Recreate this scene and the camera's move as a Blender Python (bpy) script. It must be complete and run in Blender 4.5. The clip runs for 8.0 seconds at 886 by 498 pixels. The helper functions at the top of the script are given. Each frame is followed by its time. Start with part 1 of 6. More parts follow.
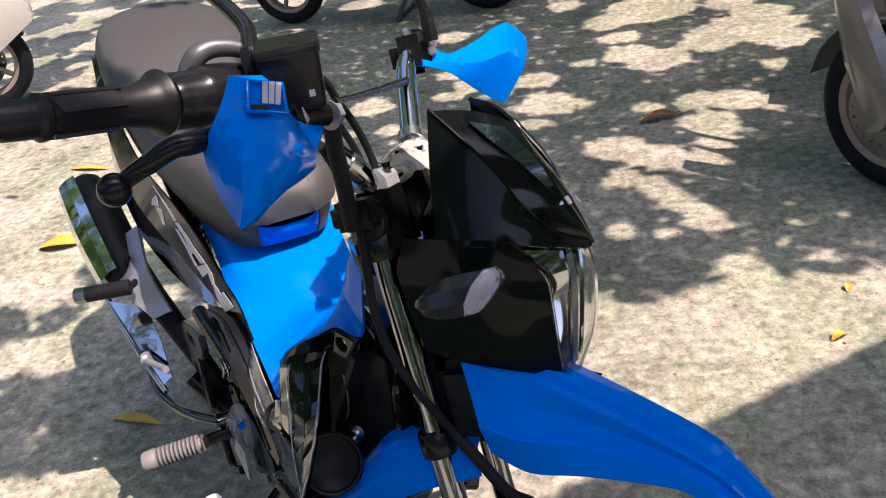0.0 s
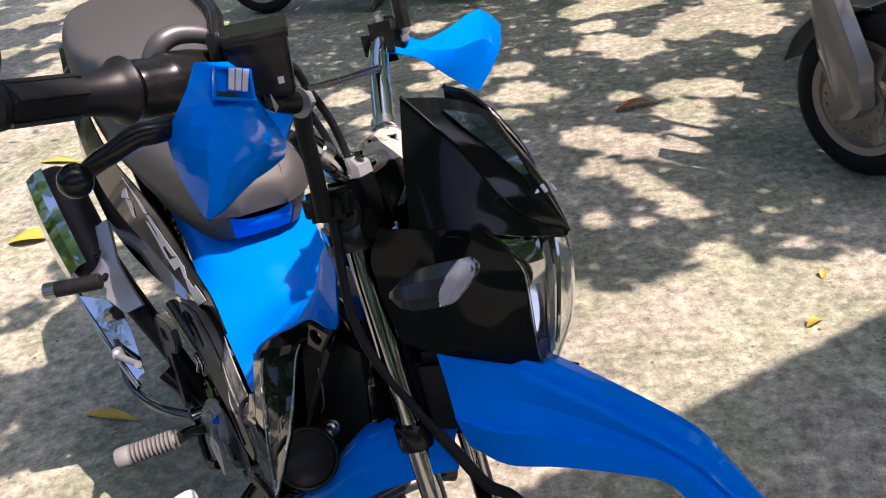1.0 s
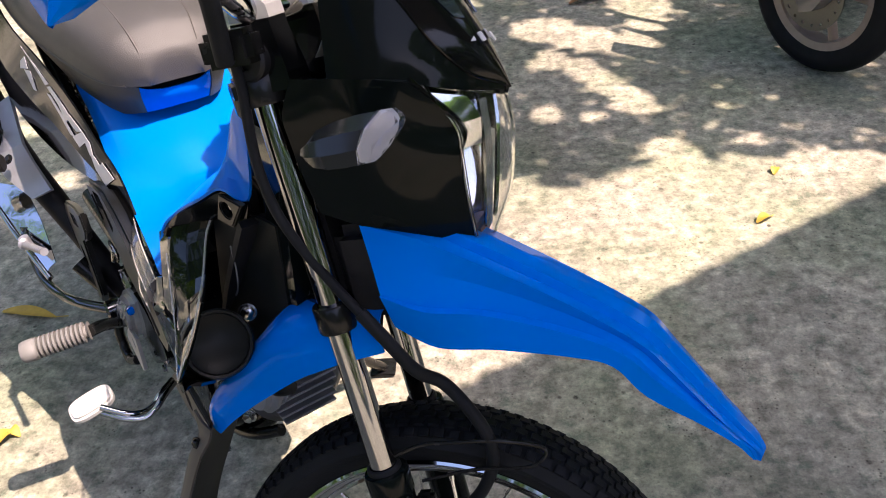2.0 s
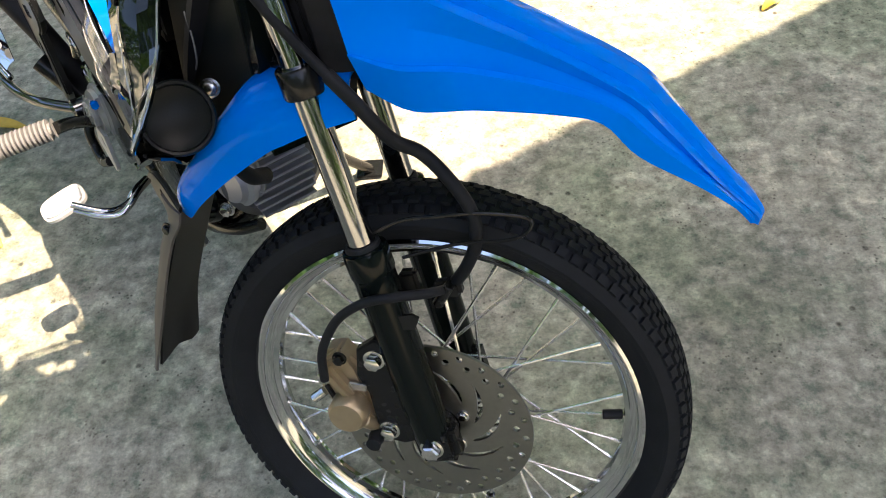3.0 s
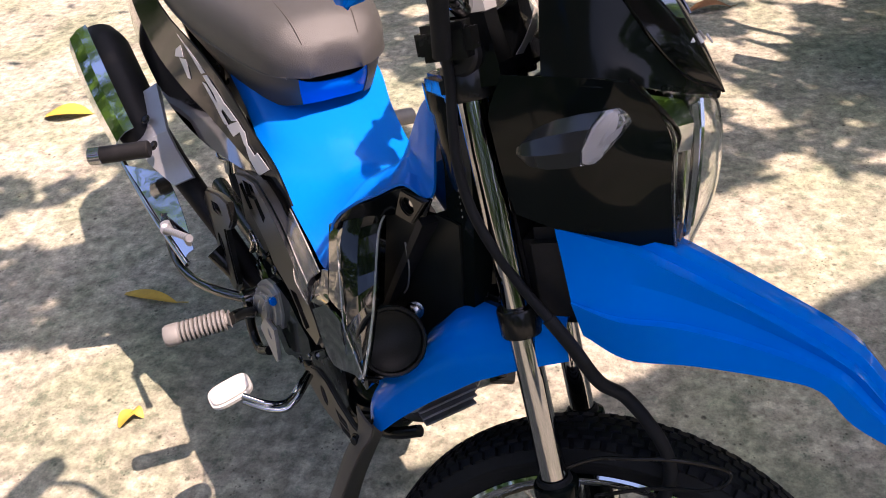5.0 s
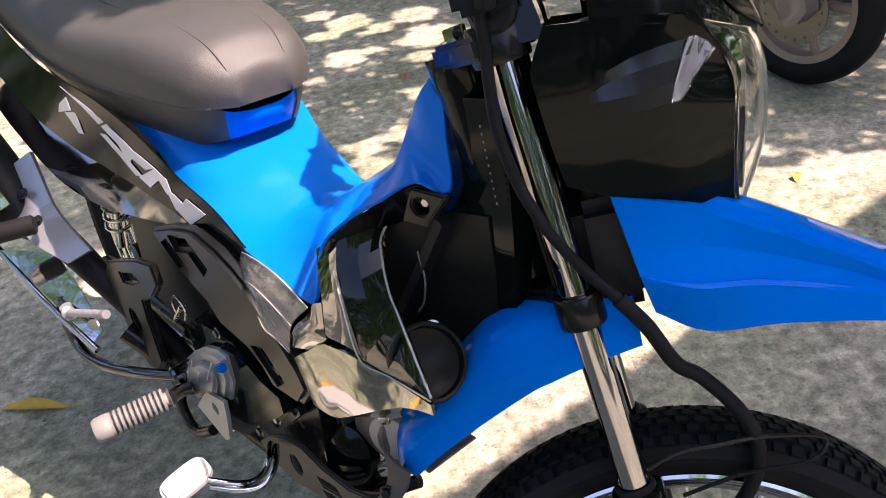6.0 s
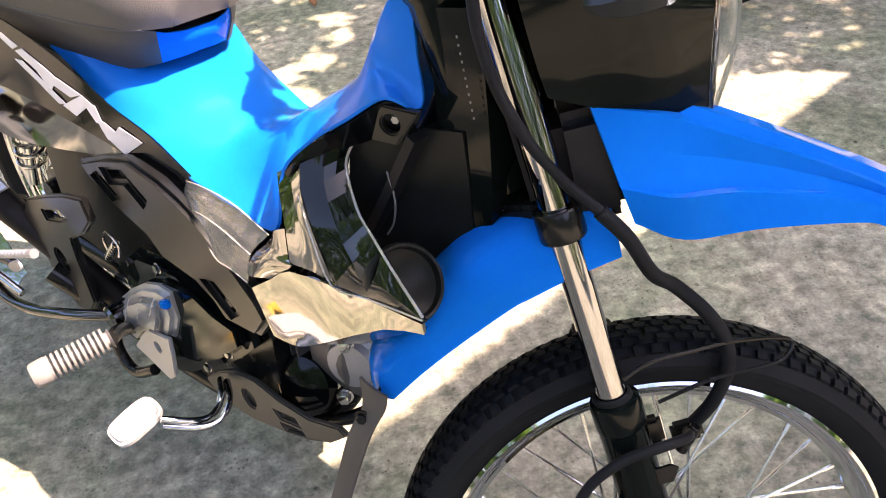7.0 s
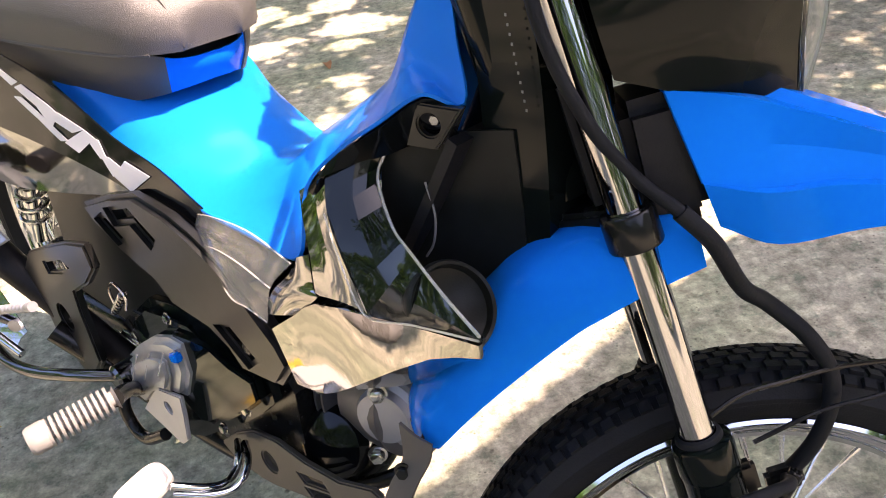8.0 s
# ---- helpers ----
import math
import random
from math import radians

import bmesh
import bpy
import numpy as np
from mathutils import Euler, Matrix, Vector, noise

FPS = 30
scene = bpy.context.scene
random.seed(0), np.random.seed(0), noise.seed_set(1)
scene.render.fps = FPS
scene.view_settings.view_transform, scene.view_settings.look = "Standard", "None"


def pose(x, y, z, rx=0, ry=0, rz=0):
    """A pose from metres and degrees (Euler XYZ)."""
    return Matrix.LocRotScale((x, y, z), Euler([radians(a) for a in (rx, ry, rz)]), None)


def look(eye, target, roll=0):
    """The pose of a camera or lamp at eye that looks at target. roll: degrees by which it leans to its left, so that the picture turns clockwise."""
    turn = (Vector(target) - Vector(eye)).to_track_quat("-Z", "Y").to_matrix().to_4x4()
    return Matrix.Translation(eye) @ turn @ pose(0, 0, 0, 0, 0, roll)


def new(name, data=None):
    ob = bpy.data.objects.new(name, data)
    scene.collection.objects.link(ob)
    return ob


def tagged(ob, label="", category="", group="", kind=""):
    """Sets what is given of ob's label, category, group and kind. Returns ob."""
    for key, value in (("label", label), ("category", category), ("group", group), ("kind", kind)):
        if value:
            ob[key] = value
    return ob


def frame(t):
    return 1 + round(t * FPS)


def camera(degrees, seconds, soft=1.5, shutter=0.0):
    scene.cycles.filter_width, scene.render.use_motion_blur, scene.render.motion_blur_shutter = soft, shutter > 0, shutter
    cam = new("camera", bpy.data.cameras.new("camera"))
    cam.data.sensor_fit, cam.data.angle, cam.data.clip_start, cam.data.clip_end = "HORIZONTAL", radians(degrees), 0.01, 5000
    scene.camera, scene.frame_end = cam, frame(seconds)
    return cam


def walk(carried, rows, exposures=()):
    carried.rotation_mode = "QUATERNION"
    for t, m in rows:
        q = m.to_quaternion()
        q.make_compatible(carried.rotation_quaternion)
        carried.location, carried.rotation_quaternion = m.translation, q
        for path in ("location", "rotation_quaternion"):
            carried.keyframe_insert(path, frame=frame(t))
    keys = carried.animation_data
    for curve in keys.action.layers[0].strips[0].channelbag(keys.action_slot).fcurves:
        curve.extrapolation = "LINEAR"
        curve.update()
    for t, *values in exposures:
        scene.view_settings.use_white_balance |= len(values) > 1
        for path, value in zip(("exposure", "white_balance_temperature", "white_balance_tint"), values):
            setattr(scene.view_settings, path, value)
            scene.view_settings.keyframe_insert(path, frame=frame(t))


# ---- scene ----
cam = camera(54.00, 8.0, 1.0)
PATH = [
    (0, (0.4436, 0.2210, 1.3487), (0.1104, 1.9233, 0.3530), -9.54),
    (0.5, (0.4401, 0.2281, 1.3498), (0.1260, 1.9394, 0.3636), -9.72),
    (1, (0.4442, 0.2327, 1.3404), (0.1603, 1.9290, 0.3196), -9.31),
    (1.2, (0.4412, 0.2413, 1.3190), (0.1758, 1.9162, 0.2586), -8.89),
    (2.3, (0.4563, 0.3149, 1.2115), (0.2787, 1.8378, -0.0728), -7.39),
    (2.5, (0.4582, 0.3240, 1.1850), (0.2705, 1.7837, -0.1693), -7.93),
    (3, (0.4602, 0.3011, 1.1574), (0.2579, 1.6220, -0.3307), -10.00),
    (3.5, (0.4502, 0.2741, 1.1522), (0.2672, 1.5385, -0.3866), -10.58),
    (4, (0.4333, 0.2747, 1.1867), (0.2472, 1.6265, -0.2754), -9.72),
    (4.5, (0.3852, 0.2717, 1.2221), (0.0972, 1.7506, -0.0932), -8.63),
    (5, (0.3346, 0.3016, 1.2410), (-0.0070, 1.8829, 0.0650), -7.45),
    (5.2, (0.3025, 0.3380, 1.2061), (0.0026, 1.9673, 0.0858), -8.04),
    (6.3, (0.1143, 0.3532, 1.1405), (0.2536, 2.0259, 0.0530), -7.83),
    (6.5, (0.1087, 0.3573, 1.1367), (0.2863, 1.9983, 0.0074), -7.37),
    (7, (0.0812, 0.3676, 1.1296), (0.3158, 1.9282, -0.0989), -6.36),
    (7.2, (0.0769, 0.3662, 1.1333), (0.3111, 1.9177, -0.1068), -6.39),
    (7.5, (0.0753, 0.3667, 1.1305), (0.3020, 1.9411, -0.0819), -7.02),
    (8, (0.0590, 0.4324, 1.0330), (0.2962, 2.0960, -0.0516), -8.37),
]
EXPOSURE = [(0.0, 1.32, 5600, 25), (1.2, 1.32, 5600, 25), (2.5, 2.12, 6050, 26), (3.0, 2.37, 6150, 15), (3.5, 2.55, 6150, 13), (4.0, 2.67, 6350, 18), (4.5, 2.02, 6350, 30), (5.0, 1.6, 5900, 30), (5.2, 1.6, 5900, 30), (6.5, 2.42, 6050, 28), (7.0, 2.74, 6350, 28), (8.0, 2.67, 6350, 28)]
walk(cam, [(t, look(eye, target, roll)) for t, eye, target, roll in PATH], EXPOSURE)

# frame of the fork and front wheel (x ahead, y left, z up the fork), turned to the left lock
MS = Matrix(((0.9676, 0.1869, -0.1699, 0.3489), (-0.1254, 0.9392, 0.3196, 0.8535), (0.2193, -0.2880, 0.9322, 0.2706), (0, 0, 0, 1)))
# frame of the fender and handlebar on the yokes
MT = Matrix(((0.9671, 0.2261, -0.1165, 0.3474), (-0.1864, 0.9416, 0.2805, 0.8535), (0.1731, -0.2496, 0.9528, 0.2729), (0, 0, 0, 1)))
# frame of the motorcycle's body on its side stand
MB = Matrix(((0.5660, 0.8226, 0.0541, 0.2486), (-0.8244, 0.5648, 0.0372, 0.9236), (0.0000, -0.0657, 0.9978, 0.0000), (0, 0, 0, 1)))

# ---- light ----
SUN_EL, SUN_AZ = radians(60.8), radians(-16)
TO_SUN = Vector((math.cos(SUN_EL) * math.cos(SUN_AZ), math.cos(SUN_EL) * math.sin(SUN_AZ), math.sin(SUN_EL)))
world = bpy.data.worlds.new("sky")
scene.world = world
world.use_nodes = True
wt = world.node_tree
sky = wt.nodes.new("ShaderNodeTexSky")
sky.sky_type, sky.sun_disc = "NISHITA", False
sky.air_density, sky.dust_density, sky.ozone_density = 1.0, 4.0, 0.2
sky.sun_elevation, sky.sun_rotation = SUN_EL, radians(90) - SUN_AZ
wt.links.new(sky.outputs[0], wt.nodes["Background"].inputs[0])
wt.nodes["Background"].inputs[1].default_value = 0.112
sun = new("sun", bpy.data.lights.new("sun", "SUN"))
sun.data.energy, sun.data.angle, sun.data.color = 3.9, radians(0.53), (1.0, 0.785, 0.555)
sun.matrix_world = look(TO_SUN * 20, (0, 0, 0))


# ---- materials ----
def material(name, base, rough=0.5, metal=0.0, coat=0.0, vary=0.0, scale=20.0, bump=0.0, bump_scale=200.0, tint=None, spec=0.5, rough_vary=0.0, aniso=0.0):
    m = bpy.data.materials.new(name)
    m.use_nodes = True
    nt = m.node_tree
    b = nt.nodes["Principled BSDF"]
    b.inputs["Base Color"].default_value = (*base, 1)
    b.inputs["Roughness"].default_value = rough
    b.inputs["Metallic"].default_value = metal
    b.inputs["Coat Weight"].default_value = coat
    b.inputs["Coat Roughness"].default_value = 0.04
    b.inputs["Specular IOR Level"].default_value = spec
    co = nt.nodes.new("ShaderNodeTexCoord")
    if vary or rough_vary:
        n = nt.nodes.new("ShaderNodeTexNoise")
        n.inputs["Scale"].default_value, n.inputs["Detail"].default_value = scale, 6.0
        nt.links.new(co.outputs["Object"], n.inputs["Vector"])
        if vary:
            mix = nt.nodes.new("ShaderNodeMixRGB")
            other = tint or tuple(min(1, c * (1 + vary)) for c in base)
            mix.inputs[1].default_value = (*[c * (1 - vary) for c in base], 1)
            mix.inputs[2].default_value = (*other, 1)
            nt.links.new(n.outputs["Fac"], mix.inputs[0])
            nt.links.new(mix.outputs[0], b.inputs["Base Color"])
        if rough_vary:
            r = nt.nodes.new("ShaderNodeMapRange")
            r.inputs[1].default_value, r.inputs[2].default_value = 0.3, 0.7
            r.inputs[3].default_value, r.inputs[4].default_value = max(0.02, rough - rough_vary), rough + rough_vary
            nt.links.new(n.outputs["Fac"], r.inputs[0])
            nt.links.new(r.outputs[0], b.inputs["Roughness"])
    if bump:
        n2 = nt.nodes.new("ShaderNodeTexNoise")
        n2.inputs["Scale"].default_value, n2.inputs["Detail"].default_value = bump_scale, 4.0
        nt.links.new(co.outputs["Object"], n2.inputs["Vector"])
        bp = nt.nodes.new("ShaderNodeBump")
        bp.inputs["Strength"].default_value, bp.inputs["Distance"].default_value = bump, 0.002
        nt.links.new(n2.outputs["Fac"], bp.inputs["Height"])
        nt.links.new(bp.outputs[0], b.inputs["Normal"])
    return m


def concrete():
    m = material("concrete", (0.3, 0.29, 0.265), 0.85)
    nt = m.node_tree
    b = nt.nodes["Principled BSDF"]
    co = nt.nodes["Texture Coordinate"]

    def noise_at(s, detail=8.0, rough=0.6):
        n = nt.nodes.new("ShaderNodeTexNoise")
        n.inputs["Scale"].default_value, n.inputs["Detail"].default_value, n.inputs["Roughness"].default_value = s, detail, rough
        nt.links.new(co.outputs["Object"], n.inputs["Vector"])
        return n

    def ramp(src, stops):
        r = nt.nodes.new("ShaderNodeValToRGB")
        el = r.color_ramp.elements
        while len(el) < len(stops):
            el.new(0.5)
        for e, (p, c) in zip(el, stops):
            e.position, e.color = p, (*c, 1)
        nt.links.new(src, r.inputs[0])
        return r

    def mixed(kind, fac, a, c):
        x = nt.nodes.new("ShaderNodeMixRGB")
        x.blend_type = kind
        if isinstance(fac, float):
            x.inputs[0].default_value = fac
        else:
            nt.links.new(fac, x.inputs[0])
        nt.links.new(a, x.inputs[1])
        nt.links.new(c, x.inputs[2])
        return x.outputs[0]
    large, mid, fine = noise_at(1.3, 12.0, 0.7), noise_at(14.0, 14.0, 0.78), noise_at(150.0, 5.0, 0.7)
    base = ramp(large.outputs["Fac"], [(0.32, (0.260, 0.254, 0.226)), (0.68, (0.426, 0.414, 0.371))])
    blot = ramp(mid.outputs["Fac"], [(0.36, (0.40, 0.42, 0.39)), (0.46, (0.80, 0.81, 0.78)), (0.54, (1.02, 1.02, 1.0)), (0.64, (1.4, 1.39, 1.34))])
    grain = ramp(fine.outputs["Fac"], [(0.36, (0.55, 0.55, 0.55)), (0.47, (0.95, 0.95, 0.95)), (0.55, (1.05, 1.05, 1.05)), (0.66, (1.35, 1.35, 1.35))])
    chips = ramp(noise_at(34.0, 5.0, 0.66).outputs["Fac"], [(0.38, (0.58, 0.58, 0.56)), (0.46, (0.88, 0.88, 0.86)), (0.54, (1.04, 1.04, 1.02)), (0.62, (1.45, 1.43, 1.37))])
    algae = ramp(noise_at(2.4, 6.0, 0.6).outputs["Fac"], [(0.44, (1.0, 1.0, 1.0)), (0.60, (0.74, 0.84, 0.72))])
    col = mixed("MULTIPLY", 0.6, base.outputs[0], blot.outputs[0])
    col = mixed("MULTIPLY", 0.5, col, grain.outputs[0])
    col = mixed("MULTIPLY", 0.85, col, chips.outputs[0])
    col = mixed("MULTIPLY", 0.9, col, algae.outputs[0])

    def pits(scale, size, where, dark):
        vor = nt.nodes.new("ShaderNodeTexVoronoi")
        vor.inputs["Scale"].default_value = scale
        nt.links.new(co.outputs["Object"], vor.inputs["Vector"])
        spot = ramp(vor.outputs["Distance"], [(size, dark), (size * 2.2, (1, 1, 1))])
        pick = ramp(noise_at(where, 6.0, 0.7).outputs["Fac"], [(0.5, (0, 0, 0)), (0.6, (1, 1, 1))])
        return mixed("MULTIPLY", pick.outputs[0], col, spot.outputs[0])
    patch = ramp(noise_at(3.2, 7.0, 0.62).outputs["Fac"], [(0.36, (0.70, 0.66, 0.57)), (0.47, (0.97, 0.93, 0.83)), (0.55, (1.08, 1.02, 0.91)), (0.66, (1.28, 1.19, 1.04))])
    col = mixed("MULTIPLY", 0.72, col, patch.outputs[0])
    stain = ramp(noise_at(24.0, 9.0, 0.78).outputs["Fac"], [(0.38, (0.50, 0.61, 0.57)), (0.47, (0.94, 0.94, 0.93)), (0.56, (1.04, 1.04, 1.03)), (0.66, (1.22, 1.21, 1.18))])
    col = mixed("MULTIPLY", 0.85, col, stain.outputs[0])
    col = pits(30.0, 0.09, 5.0, (0.22, 0.2, 0.18))
    col = pits(95.0, 0.12, 9.0, (0.35, 0.34, 0.32))
    col = pits(9.0, 0.035, 3.0, (0.25, 0.22, 0.18))
    nt.links.new(col, b.inputs["Base Color"])
    bp = nt.nodes.new("ShaderNodeBump")
    bp.inputs["Strength"].default_value, bp.inputs["Distance"].default_value = 0.55, 0.004
    hs = mixed("ADD", 0.5, mid.outputs["Fac"], fine.outputs["Fac"])
    nt.links.new(hs, bp.inputs["Height"])
    nt.links.new(bp.outputs[0], b.inputs["Normal"])
    return m


CONCRETE = concrete()
BLUE = material("blue_plastic", (0.0, 0.150, 0.68), 0.06, spec=0.14, vary=0.05, scale=6, bump=0.02, bump_scale=25, rough_vary=0.03)
BLUE_FILM = material("blue_plastic_in_film", (0.0, 0.152, 0.67), 0.06, coat=0.5, spec=0.14, vary=0.05, scale=6, bump=0.03, bump_scale=25, rough_vary=0.03)
BLUE_FILM.node_tree.nodes["Principled BSDF"].inputs["Coat Roughness"].default_value = 0.30
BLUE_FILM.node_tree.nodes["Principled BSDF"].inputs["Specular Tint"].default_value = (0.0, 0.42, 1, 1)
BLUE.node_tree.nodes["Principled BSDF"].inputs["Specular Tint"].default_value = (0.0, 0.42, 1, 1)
BLACK_GLOSS = material("gloss_black_plastic", (0.0042, 0.0062, 0.0058), 0.07, spec=0.12, rough_vary=0.03, scale=9)
PANEL_GLOSS = material("dark_mirror_panel", (0.26, 0.26, 0.255), 0.06, 1.0, bump=0.05, bump_scale=18, rough_vary=0.03, scale=12)
SIGNAL_BODY = material("satin_grey_black_plastic", (0.018, 0.020, 0.021), 0.2, spec=0.42, rough_vary=0.04, scale=40)
GUNMETAL = material("satin_dark_metal", (0.036, 0.0365, 0.036), 0.32, 0.85, vary=0.25, scale=50, bump=0.05, bump_scale=300)
HANGER = material("silver_lacquer", (0.42, 0.43, 0.47), 0.38, 0.5, vary=0.08, scale=50)
BLACK_SATIN = material("satin_black_paint", (0.009, 0.0095, 0.0095), 0.22, vary=0.3, scale=60, rough_vary=0.08, spec=0.22)
BLACK_MATT = material("matt_black_plastic", (0.014, 0.014, 0.015), 0.45, vary=0.25, scale=90, bump=0.15, bump_scale=700, spec=0.13)
BLACK_INNER = material("black_inner_plastic", (0.011, 0.0125, 0.012), 0.35, vary=0.25, scale=60, bump=0.1, bump_scale=500, spec=0.10)
RUBBER = material("tyre_rubber", (0.0095, 0.0108, 0.013), 0.6, vary=0.35, scale=40, bump=0.2, bump_scale=500, spec=0.14)
GRIP_RUBBER = material("grip_rubber", (0.007, 0.007, 0.008), 0.42, vary=0.2, scale=80, bump=0.1, bump_scale=900, spec=0.3)
CHROME = material("chrome", (0.52, 0.53, 0.54), 0.06, 1.0, rough_vary=0.03, scale=30)
FORK_CHROME = material("hard_chrome", (0.31, 0.31, 0.315), 0.05, 1.0, rough_vary=0.03, scale=30)
STEEL = material("bright_steel", (0.55, 0.55, 0.54), 0.25, 1.0, vary=0.15, scale=120)
SPOKE_STEEL = material("zinc_spoke_steel", (0.8, 0.8, 0.79), 0.22, 0.9)
DISC_STEEL = material("brake_disc_steel", (0.21, 0.21, 0.195), 0.38, 1.0, vary=0.15, scale=150, rough_vary=0.06)
ALLOY = material("painted_alloy", (0.33, 0.34, 0.37), 0.42, 0.6, vary=0.1, scale=60)
STEEL_DARK = material("dark_polished_steel", (0.36, 0.36, 0.37), 0.16, 1.0, rough_vary=0.06, scale=40)
ALLOY_DARK = material("grey_painted_metal", (0.10, 0.10, 0.105), 0.4, 0.5, vary=0.15, scale=60)
ALLOY_FILM = material("alloy_under_film", (0.42, 0.43, 0.44), 0.32, 0.45, coat=0.6, vary=0.3, scale=40, bump=0.25, bump_scale=45)
GOLD = material("bronze_anodised", (0.33, 0.265, 0.17), 0.4, 0.7, vary=0.15, scale=90, bump=0.08, bump_scale=400)
SEAT = material("grey_vinyl", (0.054, 0.053, 0.052), 0.46, vary=0.12, scale=30, bump=0.35, bump_scale=900)
PEG = material("grey_rubber", (0.18, 0.176, 0.168), 0.6, vary=0.1, scale=80)
WHITE_FILM = material("white_plastic", (0.5, 0.5, 0.49), 0.35, vary=0.05, scale=40)
FILM_BLACK = material("film_wrapped_dark_mirror", (0.3, 0.29, 0.275), 0.05, 1.0, bump=0.10, bump_scale=22, rough_vary=0.02, scale=12)
FILM_FRONT = material("clear_film_on_black", (0.005, 0.007, 0.006), 0.06, spec=0.3, coat=0.1, bump=0.12, bump_scale=26, rough_vary=0.03, scale=14)
BLACK_COVER = material("gloss_black_enamel", (0.0028, 0.0034, 0.0040), 0.1, spec=0.24, rough_vary=0.05, scale=30, bump=0.04, bump_scale=80)
KICK_STEEL = material("dark_chromed_steel", (0.13, 0.13, 0.135), 0.14, 1.0, rough_vary=0.05, scale=60)
MIRROR_SHIELD = material("mirror_chrome_shield", (0.72, 0.74, 0.76), 0.05, 1.0, bump=0.12, bump_scale=30)
DECAL = material("silver_decal", (0.55, 0.55, 0.6), 0.3, coat=0.5, vary=0.05, scale=60)
GUARD_GREY = material("dusty_black_guard", (0.045, 0.042, 0.038), 0.45, vary=0.25, scale=30, bump=0.1, bump_scale=250)
GREY_PAINT = material("grey_metallic_paint", (0.2, 0.19, 0.18), 0.3, 0.35, coat=0.5, vary=0.2, scale=40)
DUSTY = material("dusty_black_plastic", (0.06, 0.055, 0.05), 0.65, vary=0.4, scale=25)
RUSTY = material("painted_wheel_rim", (0.32, 0.26, 0.22), 0.45, 0.3, vary=0.2, scale=40)
WHITE_PAINT = material("white_paint", (0.55, 0.54, 0.50), 0.25, coat=0.5, vary=0.05, scale=20)
LEAF_YELLOW = material("dry_yellow_leaf", (0.5, 0.33, 0.04), 0.6, vary=0.3, scale=60)
LEAF_BROWN = material("dry_brown_leaf", (0.25, 0.11, 0.04), 0.65, vary=0.3, scale=60)
FOLIAGE = material("foliage", (0.05, 0.11, 0.025), 0.5, vary=0.5, scale=4)
BARK = material("bark", (0.13, 0.1, 0.075), 0.9, vary=0.4, scale=18, bump=0.6, bump_scale=30)
ROOF_SHEET = material("zinc_sheet", (0.16, 0.15, 0.14), 0.6, 0.3, vary=0.2, scale=5)
TAIL_RED = material("red_plastic", (0.4, 0.01, 0.01), 0.15, coat=0.5)


def thin_leaf(m, through_col):
    """Let a leaf pass part of the light that falls on its far side."""
    nt = m.node_tree
    t = nt.nodes.new("ShaderNodeBsdfTranslucent")
    t.inputs["Color"].default_value = (*through_col, 1)
    mix = nt.nodes.new("ShaderNodeMixShader")
    mix.inputs[0].default_value = 0.45
    nt.links.new(nt.nodes["Principled BSDF"].outputs[0], mix.inputs[1])
    nt.links.new(t.outputs[0], mix.inputs[2])
    nt.links.new(mix.outputs[0], nt.nodes["Material Output"].inputs["Surface"])


thin_leaf(FOLIAGE, (0.16, 0.3, 0.04))


def clear(name, tint, alpha, rough=0.03):
    m = material(name, tint, rough)
    b = m.node_tree.nodes["Principled BSDF"]
    b.inputs["Alpha"].default_value = alpha
    b.inputs["Coat Weight"].default_value = 1.0
    return m


def glassy(name, tint, rough=0.02, ior=1.35):
    m = material(name, tint, rough)
    b = m.node_tree.nodes["Principled BSDF"]
    b.inputs["Transmission Weight"].default_value, b.inputs["IOR"].default_value = 1.0, ior
    return m


LENS = glassy("clear_lens", (0.96, 0.97, 0.97))
LENS_DARK = material("smoked_window_plastic", (0.010, 0.016, 0.026), 0.05, spec=0.9, coat=1.0)
LENS_SIGNAL = glassy("signal_lens", (0.93, 0.95, 0.97), 0.04, 1.35)
LENS_SIGNAL.node_tree.nodes["Principled BSDF"].inputs["Transmission Weight"].default_value = 0.97
FILM_EDGE = clear("folded_film", (0.62, 0.60, 0.55), 0.55, 0.08)
FILM = clear("clear_film", (0.50, 0.47, 0.42), 0.30, 0.07)


# ---- mesh helpers ----
def S_(x, y, z):
    return MT @ Vector((x, y, z))


def B_(x, y, z):
    return MB @ Vector((x, y, z))


def thing(name, base, label, category, group=""):
    ob = new(name)
    ob.location = base
    ob.empty_display_size = 0.1
    return tagged(ob, label, category, group)


def part(name, bm, mat, parent=None, label="", sharp=38):
    me = bpy.data.meshes.new(name)
    bmesh.ops.recalc_face_normals(bm, faces=bm.faces)
    bm.to_mesh(me)
    bm.free()
    for p in me.polygons:
        p.use_smooth = True
    me.set_sharp_from_angle(angle=radians(sharp))
    me.materials.append(mat)
    ob = new(name, me)
    if parent is not None:
        ob.parent = parent
        if parent.type == "EMPTY":
            ob.matrix_parent_inverse = Matrix.Translation(-parent.location)
    return tagged(ob, label)


